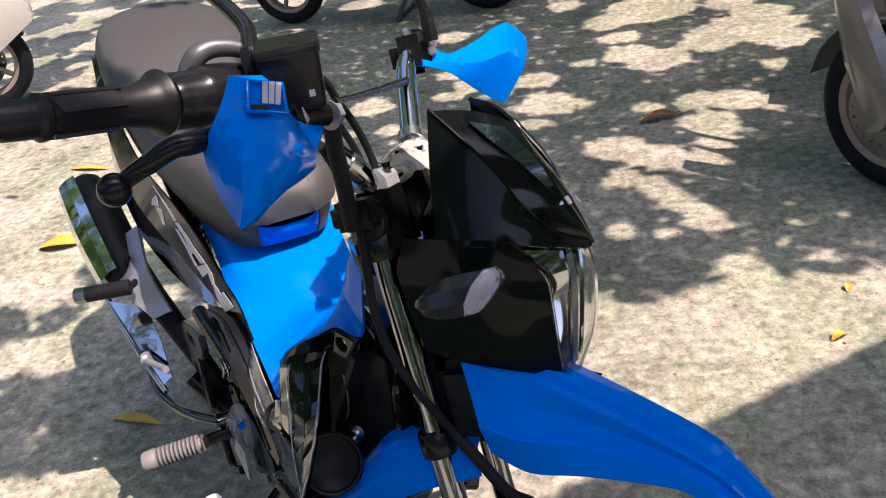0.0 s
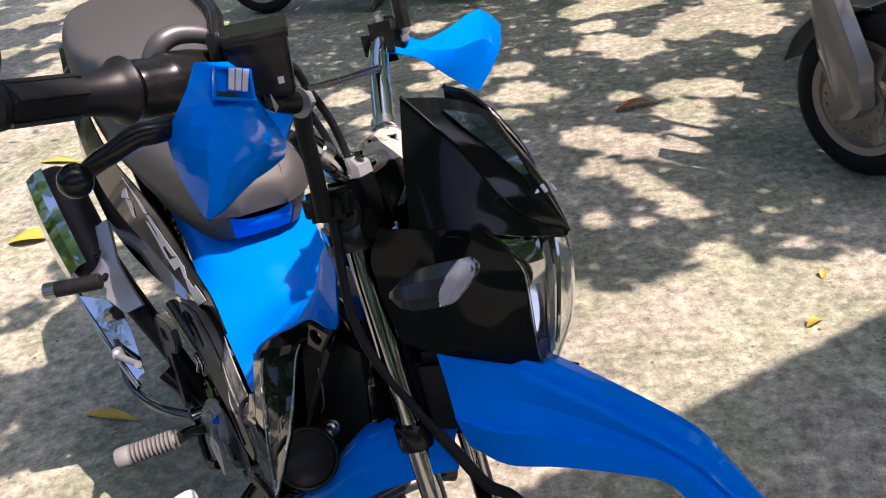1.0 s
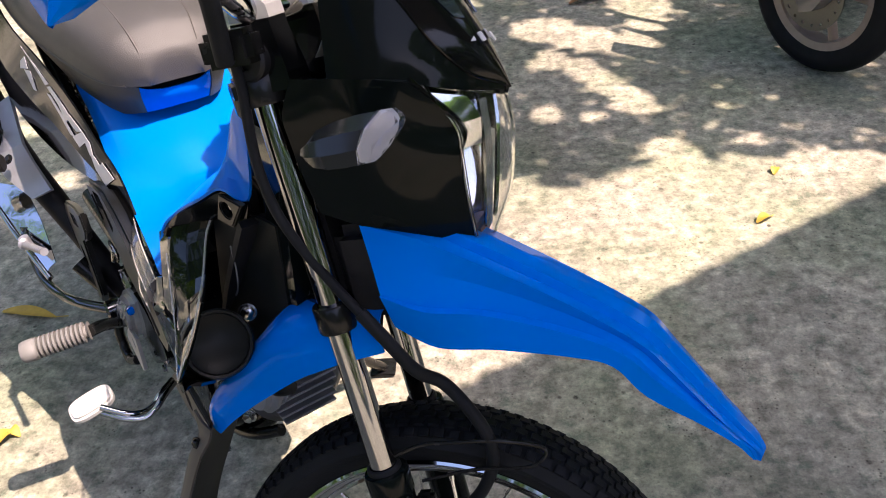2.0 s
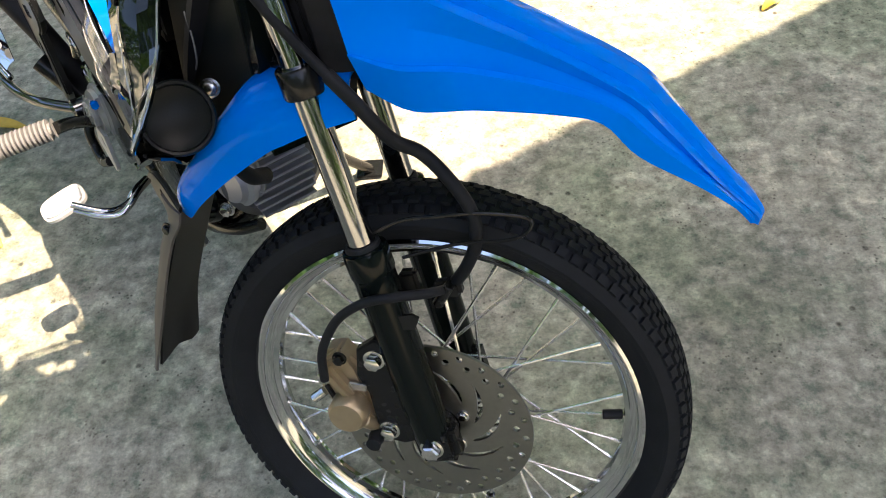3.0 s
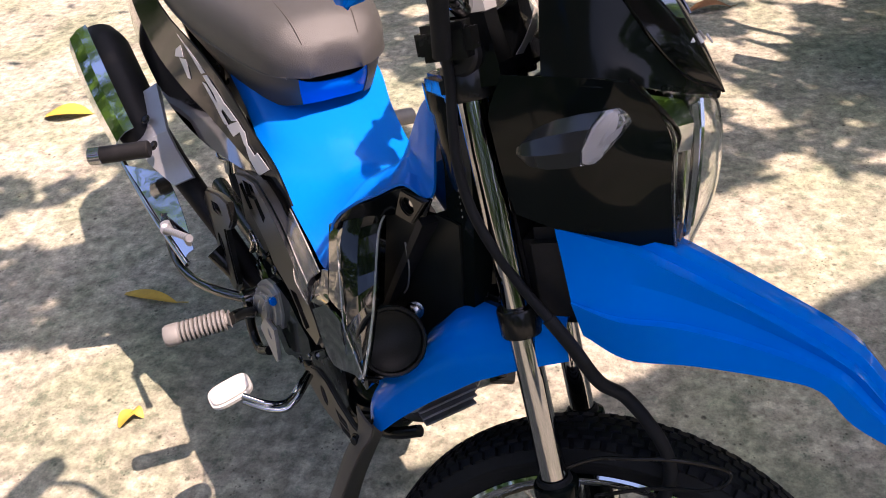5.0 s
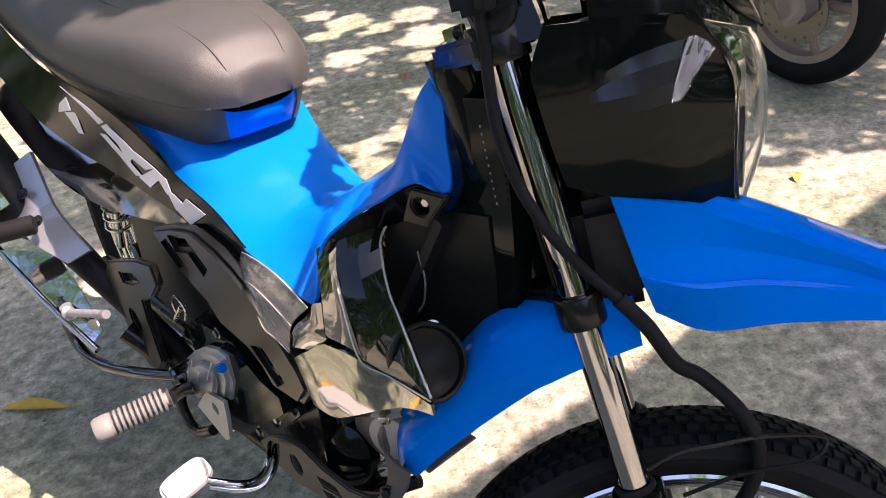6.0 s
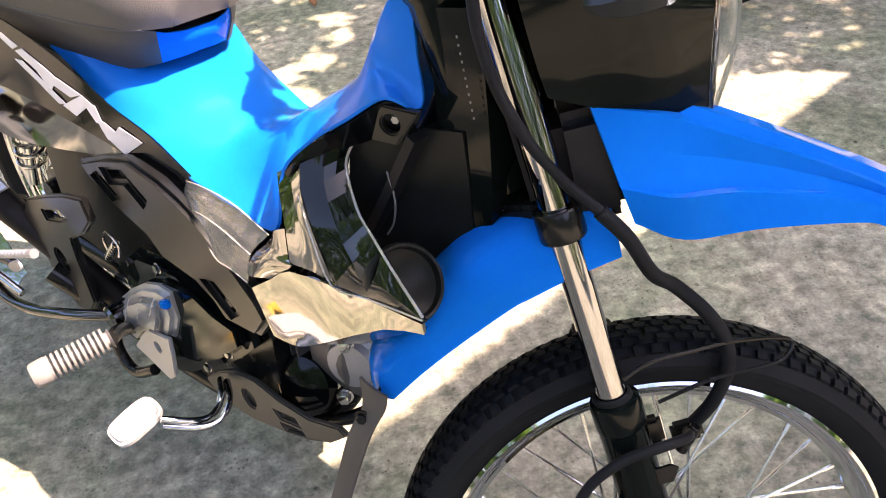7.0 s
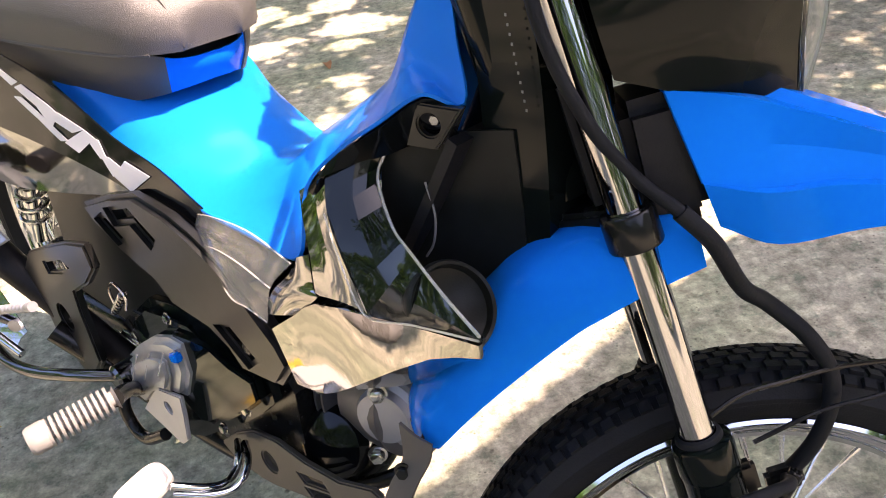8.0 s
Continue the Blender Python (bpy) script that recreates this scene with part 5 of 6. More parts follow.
def side_panels():
    for s in (1, -1):
        def P(x, y, z):
            return B_(x, y, z) if s > 0 else B_(x, -y * 0.72, z - 0.03)
        rows = [
            [P(-0.426, -0.126, 0.618), P(-0.453, -0.134, 0.579), P(-0.459, -0.136, 0.570)],
            [P(-0.509, -0.121, 0.638), P(-0.554, -0.134, 0.602), P(-0.563, -0.137, 0.592)],
            [P(-0.587, -0.126, 0.658), P(-0.641, -0.147, 0.621), P(-0.697, -0.151, 0.569)],
            [P(-0.669, -0.135, 0.696), P(-0.743, -0.159, 0.632), P(-0.822, -0.163, 0.547)],
            [P(-0.769, -0.149, 0.727), P(-0.846, -0.175, 0.645), P(-0.928, -0.180, 0.556)],
            [P(-0.950, -0.165, 0.748), P(-0.970, -0.192, 0.682), P(-1.000, -0.196, 0.600)],
            [P(-1.150, -0.165, 0.806), P(-1.160, -0.190, 0.750), P(-1.180, -0.194, 0.660)],
            [P(-1.420, -0.135, 0.862), P(-1.420, -0.158, 0.845), P(-1.420, -0.155, 0.790)],
        ]
        pan = part("side_panel", sheet([q[:2] for q in rows], 0.003, 4, 1), BLACK_COVER, bike, "gloss black side panel with silver lettering shapes", 24)
        part("panel_lower_face", sheet([q[1:] for q in rows], 0.003, 4, 1), PANEL_GLOSS, pan, "mirror-glossy lower face", 24)
        if s == 1:
            marks = (  # silver strokes along the upper band: four corners, each (along, across)
                ((0.258, 0.13), (0.276, 0.14), (0.404, 0.20), (0.394, 0.30)), ((0.272, 0.43), (0.278, 0.58), (0.306, 0.40), (0.282, 0.24)),
                ((0.292, 0.51), (0.314, 0.40), (0.366, 0.64), (0.350, 0.68)), ((0.402, 0.30), (0.414, 0.20), (0.534, 0.30), (0.524, 0.45)),
                ((0.524, 0.45), (0.530, 0.28), (0.610, 0.24), (0.594, 0.44)), ((0.412, 0.43), (0.430, 0.38), (0.600, 0.63), (0.586, 0.72)),
                ((0.478, 0.40), (0.496, 0.34), (0.538, 0.43), (0.544, 0.60)), ((0.596, 0.70), (0.610, 0.24), (0.644, 0.25), (0.646, 0.75)),
                ((0.620, 0.33), (0.654, 0.23), (0.718, 0.53), (0.698, 0.59)), ((0.688, 0.50), (0.714, 0.45), (0.778, 0.52), (0.764, 0.84)),
                ((0.766, 0.82), (0.752, 0.30), (0.836, 0.28), (0.830, 0.96)))
            nrm = (MB.to_3x3() @ Vector((-.05, -1, .45))).normalized() * 0.0018

            def at_panel(u, v):
                f = u * 6
                k = min(int(f), 5)
                e, m = rows[6 - k], rows[5 - k]
                return e[0].lerp(m[0], f - k).lerp(e[1].lerp(m[1], f - k), v) + nrm
            for a, b, c, d in marks:
                q = []
                for i in range(5):
                    (u0, v0), (u1, v1) = Vector(a).lerp(Vector(d), i / 4), Vector(b).lerp(Vector(c), i / 4)
                    q.append([at_panel(u0, v0), at_panel((u0 + u1) / 2, (v0 + v1) / 2), at_panel(u1, v1)])
                part("decal_stroke", sheet(q, 0.0006, 1, 1), DECAL, pan)


side_panels()


def shroud():
    """The black leg shroud, still wrapped in clear film, with its forward point."""
    for s in (1, -1):
        def P(x, y, z):
            return B_(x, s * y, z)
        tip = P(.002, -.187, .684)
        crease = [P(-.224, -.118, .708), P(-.212, -.131, .682), P(-.188, -.141, .653), P(-.148, -.155, .623), P(-.078, -.170, .652), tip]
        front = [P(-.188, -.080, .722), P(-.190, -.090, .700), P(-.156, -.110, .677), P(-.118, -.128, .675), P(-.062, -.155, .677), tip + Vector((0, 0, .002))]
        mid = [a.lerp(b, .5) + MB.to_3x3() @ Vector((.004, s * -.004, .002)) for a, b in zip(crease, front)]
        sh = part("leg_shroud", sheet([list(q) for q in zip(crease, mid, front)], 0.003, 2, 2), FILM_FRONT, bike, "black leg shroud wrapped in clear protective film", 10)
        part("film_edge", tube([q + MB.to_3x3() @ Vector((0, s * -.002, .002)) for q in front], 0.0013, 6, 4), FILM_EDGE, sh, "folded edge of the clear film")
        part("film_edge", tube([q + MB.to_3x3() @ Vector((0, s * -.003, .001)) for q in crease[1:]], 0.0009, 6, 4), FILM_EDGE, sh)
        back = [P(-.246, -.130, .692), P(-.241, -.135, .672), P(-.229, -.143, .643), P(-.219, -.151, .611)]
        part("shroud_side", sheet([list(q) for q in zip(back, [a.lerp(b, .5) + MB.to_3x3() @ Vector((0, s * .003, 0)) for a, b in zip(back, crease)], crease[:4])], 0.003, 3, 2), FILM_BLACK, sh, "", 12)
        tail = [P(-.252, -.142, .630), P(-.262, -.146, .612), P(-.286, -.150, .588), P(-.306, -.151, .556)]
        near = [P(-.229, -.144, .643), P(-.222, -.150, .615), P(-.217, -.153, .608), P(-.256, -.152, .575)]
        part("shroud_tail", sheet([list(q) for q in zip(tail, [a.lerp(b, .5) + MB.to_3x3() @ Vector((0, s * -.005, .002)) for a, b in zip(tail, near)], near)], 0.003, 4, 3), FILM_BLACK, sh, "film-wrapped rear lobe of the shroud", 24)
        rim = [P(-.296, -.150, .544), P(-.252, -.151, .578), P(-.215, -.153, .606), crease[3], crease[4] - Vector((0, 0, .001)), tip - Vector((0, 0, .003))]
        keel = [P(-.280, -.146, .485), P(-.240, -.150, .498), P(-.214, -.151, .511), P(-.155, -.161, .558), P(-.055, -.178, .640), tip - Vector((0, 0, .012))]
        under = [P(-.285, -.095, .478), P(-.245, -.095, .486), P(-.212, -.10, .492), P(-.150, -.125, .535), P(-.058, -.15, .618), tip - Vector((0, -.01, .016))]
        part("shroud_under", sheet([list(q) for q in zip(rim, keel, under)], 0.003, 2, 1), FILM_BLACK, sh, "mirror-like lower face of the shroud", 24)
        # dark panel between the blue cover and the shroud, with the mounting ear at its upper end
        hi = [P(-.238, -.125, .694), P(-.210, -.109, .727), P(-.177, -.092, .753), P(-.147, -.074, .775), P(-.121, -.056, .767)]
        lo = [P(-.234, -.124, .690), P(-.216, -.116, .712), P(-.188, -.080, .722), P(-.162, -.070, .733), P(-.135, -.058, .735)]
        part("shroud_upper", sheet([list(q) for q in zip(hi, lo)], 0.003, 3, 2), BLACK_COVER, sh, "gloss black upper shroud panel", 20)
        m = MB @ Matrix.Translation((-.144, s * -.069, .754)) @ Matrix.Rotation(s * radians(18), 4, "Z") @ TO_Z
        ear = part("mount_ear", plate([(-.009, .017), (.028, .015), (.005, -.020), (-.021, -.019)], 0.008, m, [circle(0.0095, 20)], 0.0015), GUNMETAL, bike)
        part("ear_bolt", bolt(m @ Vector((.002, .002, -0.002)), m.to_3x3() @ Vector((0, 0, 1)), 0.0050, 0.004), STEEL_DARK, ear)
        rows = [[P(-.490, -.116, .578), P(-.445, -.134, .566), P(-.384, -.146, .560)], [P(-.430, -.127, .612), P(-.392, -.145, .596), P(-.352, -.155, .556)], [P(-.322, -.142, .636), P(-.330, -.154, .606), P(-.322, -.158, .560)], [P(-.252, -.147, .628), P(-.275, -.158, .600), P(-.292, -.158, .556)]]
        part("loose_film", sheet(rows, 0.0008, 5, 5), FILM, sh, "loose wrinkled clear protective film")
        for k in range(3):
            part("film_edge", tube([r[k] + MB.to_3x3() @ Vector((0, s * -.001, 0)) for r in rows], 0.0008, 6, 4), FILM_EDGE, sh)


shroud()


def spar():
    for s in (1, -1):
        M = MB @ Matrix.Translation((0, -.130 if s > 0 else .085, 0 if s > 0 else -.05)) @ TO_Z
        out = [(-.674, .561), (-.600, .592), (-.533, .613), (-.470, .608), (-.430, .598), (-.385, .580), (-.342, .552), (-.302, .520), (-.287, .497), (-.314, .461), (-.377, .451), (-.397, .470), (-.427, .482), (-.499, .484), (-.527, .505), (-.560, .512), (-.601, .521), (-.648, .541)]
        holes = [[(-.632, .551), (-.618, .560), (-.583, .543), (-.598, .535)], [(-.600, .572), (-.550, .590), (-.505, .568), (-.515, .558), (-.550, .577), (-.592, .562)], [(-.404, .494), (-.385, .502), (-.350, .480), (-.364, .468)]]
        sp = part("frame_spar_cover", plate(out, 0.020, M, holes, 0.006), GUNMETAL, bike, "satin black frame spar cover with slots")
        part("spar_bolt", bolt(M @ Vector((-.362, .487, .012)), M.to_3x3() @ Vector((0, 0, 1)), 0.008, 0.006), BLACK_SATIN, sp)


spar()


def frame_and_engine():
    part("down_tube", tube([B_(-.10, 0, .80), B_(-.17, 0, .68), B_(-.33, 0, .56), B_(-.55, 0, .50), B_(-.70, 0, .46)], 0.03, 18, 6), BLACK_GLOSS, bike, "gloss black main frame tube")
    part("head_gusset", sheet([[B_(-.075, y, .86) for y in (-.038, 0, .038)], [B_(-.06, y, .78) for y in (-.042, 0.0, .042)], [B_(-.05, y, .66) for y in (-.05, 0, .05)], [B_(-.07, y, .56) for y in (-.05, 0, .05)]], 0.06, 4, 3), BLACK_GLOSS, bike, "gloss black head tube casting")
    bm = bmesh.new()
    for k in range(11):
        z = .838 - .0066 * k
        block((0.0016, 0.0005, 0.0021), MB @ Matrix.Translation((-.085 + .0016 * k, -.0492, z)), 0, bm)
    part("stamped_marks", bm, PEG, bike, "small stamped marks on the frame")
    # horn, round and black, beside the frame tube
    mh = axis_to(B_(-.083, -.130, .640), MB.to_3x3() @ Vector((.79, -.13, .60)))
    part("horn", lathe([(0, -.02), (.030, -.02), (.035, -.008), (.037, .006), (.0350, .0105), (.0325, .0095), (.0312, .002), (.022, -.004), (0, -.006)], mh, 40), BLACK_INNER, bike, "round black horn")
    bolts("horn_bolt", [(B_(-.140, -.078, .620), MB.to_3x3() @ Vector((.8, -.4, .3)))], STEEL, bike, r=0.008, h=0.007)
    # black sheet added to keep the interior behind the shroud dark
    part("inner_dark_sheet", sheet([[B_(-.200, -.076, .728), B_(-.160, -.064, .738), B_(-.120, -.050, .745), B_(-.085, -.046, .752)], [B_(-.200, -.080, .690), B_(-.155, -.068, .680), B_(-.110, -.054, .680), B_(-.075, -.050, .690)], [B_(-.205, -.086, .620), B_(-.160, -.074, .610), B_(-.110, -.060, .610), B_(-.070, -.054, .615)], [B_(-.215, -.090, .550), B_(-.170, -.080, .548), B_(-.120, -.066, .548), B_(-.085, -.058, .552)]], .004, 3, 2), BLACK_INNER, bike, "black sheet that darkens the space behind the shroud")
    part("inner_lead", tube([B_(-.150, -.078, .705), B_(-.140, -.080, .680), B_(-.142, -.082, .655), B_(-.150, -.084, .640)], .0010, 8, 5), PEG, bike, "thin grey wire")
    part("splash_plate", sheet([[B_(-.12, y, .74) for y in (-.07, 0, .07)], [B_(-.155, y, .66) for y in (-.085, 0, .085)], [B_(-.20, y, .58) for y in (-.09, 0, .09)], [B_(-.25, y, .50) for y in (-.085, 0, .085)]], 0.01, 3, 2), BLACK_MATT, bike, "black inner splash plate")
    # engine: crankcase, cylinder with fins, head, side cover
    eng = part("crankcase", loft([[B_(x, y, z) for x, z in ((-.66, .42), (-.52, .47), (-.40, .46), (-.36, .40), (-.36, .30), (-.42, .22), (-.56, .19), (-.68, .23), (-.72, .33))] for y in (-.105, -.09, .09, .105)]), BLACK_SATIN, bike, "black engine crankcase", 30)
    M = MB @ Matrix.Translation((0, -.105, 0)) @ TO_Z
    cov = [(-.660, .400), (-.610, .440), (-.558, .452), (-.500, .462), (-.440, .446), (-.372, .446), (-.366, .400), (-.400, .366), (-.433, .338), (-.500, .288), (-.560, .242), (-.593, .226), (-.640, .250), (-.675, .320)]
    clutch = part("clutch_cover", plate(cov, 0.035, M, bevel=0.012), BLACK_GLOSS, eng, "gloss black clutch cover")
    part("cover_step", plate([(-.50 + (x + .50) * .66, .37 + (z - .37) * .62) for x, z in cov], 0.008, M @ Matrix.Translation((.045, .022, .034)), bevel=0.004), BLACK_GLOSS, clutch)
    alloy = [(-.680, .300), (-.664, .342), (-.621, .378), (-.575, .410), (-.532, .428), (-.504, .430), (-.502, .388), (-.526, .343), (-.560, .334), (-.606, .306), (-.640, .272), (-.672, .272)]
    ac = part("oil_filter_cover", plate(alloy, 0.020, M @ Matrix.Translation((0, 0, 0.033)), bevel=0.007), ALLOY_FILM, eng, "alloy engine side cover under clear film")
    part("filter_boss", plate([(-.586 + (x + .586) * .66, .355 + (z - .355) * .62) for x, z in alloy], 0.010, M @ Matrix.Translation((0, 0, 0.052)), bevel=0.005), ALLOY_FILM, ac)
    for k in range(3):
        u, v = Vector((-.655 + .045 * k, .300 + .030 * k)), Vector((-.612 + .040 * k, .372 + .020 * k))
        part("film_fold", tube([M @ Vector((p.x, p.y, .056 + e)) for p, e in ((u, 0), (u.lerp(v, .4) + Vector((.006, -.003)), .009), (v, .001))], .0011, 6, 5), FILM_EDGE, ac)
    part("pale_cover_plate", plate([(-.592, .323), (-.572, .340), (-.514, .356), (-.518, .323), (-.527, .281), (-.547, .263), (-.590, .270), (-.634, .276)], 0.006, M @ Matrix.Translation((0, 0, 0.055)), [circle(.0085, 18, -.556, .318)], 0.0015), HANGER, eng, "pale grey lower cover plate with a round hole")
    part("blue_tag", block((0.016, 0.012, 0.010), M @ Matrix.Translation((-.504, .418, 0.056)) @ Matrix.Rotation(.4, 4, "Z"), 0.002), BLUE, eng)
    bolts("cover_bolt", [(M @ Vector((x, z, 0.034)), M.to_3x3() @ Vector((0, 0, 1))) for x, z in ((-.652, .372), (-.385, .425), (-.408, .376), (-.475, .312), (-.545, .443), (-.455, .436))], STEEL_DARK, eng, r=0.006, h=0.005)
    mc = axis_to(B_(-.455, 0, .36), MB.to_3x3() @ Vector((1, 0, .12)))
    prof = [(0, 0)]
    for k in range(9):
        h = .01 + .0125 * k
        prof += [(.058, h), (.084, h + .001), (.084, h + .0045), (.058, h + .0055)]
    prof += [(.07, .125), (.075, .13), (.075, .19), (.06, .205), (0, .207)]
    part("cylinder", lathe(prof, mc, 36), ALLOY_DARK, eng, "finned black cylinder", 25)
    for k in range(-4, 5):
        part("head_fin", block((0.104 - 0.006 * abs(k), 0.0035, 0.016), mc @ Matrix.Translation((0, 0.0125 * k, 0.210)), 0.001), ALLOY, eng)
    part("spark_plug_cap", tube([B_(-.20, -.03, .43), B_(-.185, -.055, .455), B_(-.20, -.075, .50), B_(-.25, -.07, .54)], [0.011, 0.010, 0.006, 0.005], 12, 5), RUBBER, eng, "black spark plug cap and lead")
    part("head_cover", lathe([(0, 0), (.04, 0), (.044, .004), (.040, .018), (.02, .026), (0, .027)], axis_to(B_(-.334, -.076, .328), MB.to_3x3() @ Vector((.25, -1, .35))), 30), BLACK_COVER, eng, "glossy round cylinder head cover")
    part("head_side", lathe([(0, 0), (.030, 0), (.038, .004), (.040, .010), (.036, .012), (.036, .018), (.041, .020), (.041, .028), (.034, .032), (.030, .040), (0, .042)], axis_to(B_(-.275, -.030, .388), MB.to_3x3() @ Vector((.35, -1, .1))), 36), ALLOY, eng, "ribbed alloy cylinder head side", 30)
    bolts("head_bolt", [(B_(x, y, z), MB.to_3x3() @ Vector((.6, -.7, .1))) for x, y, z in ((-.265, -.066, .425), (-.268, -.075, .345), (-.335, -.085, .415))], STEEL, eng, r=0.008, h=0.009)
    part("exhaust_pipe", tube([B_(-.31, -.02, .33), B_(-.315, -.035, .285), B_(-.35, -.06, .245), B_(-.43, -.08, .21), B_(-.60, -.10, .205), B_(-.72, -.13, .25), B_(-.80, -.19, .345)], 0.0165, 16, 6), BLACK_SATIN, bike, "satin black exhaust pipe")
    m = MB @ Matrix.Translation((0, -.105, 0)) @ TO_Z
    sk = [(-.511, .263), (-.47, .300), (-.427, .328), (-.38, .340), (-.33, .338), (-.27, .346), (-.215, .370), (-.20, .366), (-.235, .330), (-.30, .296), (-.345, .276), (-.40, .256), (-.43, .250), (-.48, .248)]
    part("engine_guard", plate(sk, 0.008, m @ Matrix.Translation((0, 0, 0.018)), [circle(0.0145, 20, -.402, .294), [(-.345, .312), (-.300, .326), (-.292, .318), (-.335, .303)], [(-.335, .295), (-.29, .312), (-.283, .306), (-.325, .288)]], 0.002), GUARD_GREY, bike, "dusty dark engine guard plate with holes")
    part("under_guard", tube([B_(-.46, -.09, .25), B_(-.36, -.085, .255), B_(-.29, -.07, .285), B_(-.25, -.04, .31)], 0.009, 12, 6), BLACK_SATIN, bike)
    # swingarm, shocks, rear wheel and rear fender
    for s in (-1, 1):
        part("swingarm_arm", tube([B_(-.66, s * .09, .32), B_(-.85, s * .10, .31), B_(-1.13, s * .105, .29)], 0.018, 12, 4), BLACK_SATIN, bike)
        sh = part("rear_shock", rod(B_(-1.05, s * .09, .36), B_(-.93, s * .095, .64), 0.012), CHROME, bike, "rear shock with a black spring")
        a, b = Vector((-1.03, s * .09, .40)), Vector((-.945, s * .095, .61))
        fr = axis_to(a, b - a)
        L = (b - a).length
        part("shock_spring", tube([MB @ (fr @ Vector((.023 * math.cos(q), .023 * math.sin(q), L * q / (2 * math.pi * 9)))) for q in (2 * math.pi * 9 * i / 108 for i in range(109))], 0.0038, 8, 1), STEEL, sh)
    wheel("rear_wheel", MB @ Matrix.Translation((-1.13, 0, .287)), tyre_r=0.288, half=0.044)
    rows = [[B_(-1.13 + .33 * math.cos(a), y, .29 + .33 * math.sin(a)) for y in (-.065, -.055, 0, .055, .065)] for a in (radians(q) for q in (35, 65, 95, 125, 155))]
    part("rear_fender", sheet(rows, 0.004, 3, 2), BLACK_MATT, bike, "black rear mudguard")
    part("tail_light", block((0.05, 0.12, 0.05), MB @ Matrix.Translation((-1.43, 0, .79)), 0.012), TAIL_RED, bike, "red tail light")
    part("side_stand", tube([B_(-.50, .12, .24), B_(-.53, .20, .12), B_(-.56, .27, .03)], 0.010, 10, 4), BLACK_SATIN, bike)
    part("stand_foot", block((0.05, 0.05, 0.006), Matrix.Translation(B_(-.565, .275, .0) + Vector((0, 0, .024)) ), 0.002), BLACK_SATIN, bike)


frame_and_engine()


# the two bent rods of the brake pedal
PEDAL_WIRE = [(-0.397, -0.25, 0.354), (-0.379, -0.222, 0.341), (-0.376, -0.2, 0.333), (-0.39, -0.18, 0.327), (-0.404, -0.165, 0.33), (-0.45, -0.14, 0.305)]
PEDAL_WIRE_OUTER = [(-0.396, -0.25, 0.343), (-0.372, -0.224, 0.336), (-0.362, -0.2, 0.333), (-0.366, -0.182, 0.338), (-0.384, -0.165, 0.338), (-0.433, -0.14, 0.312)]


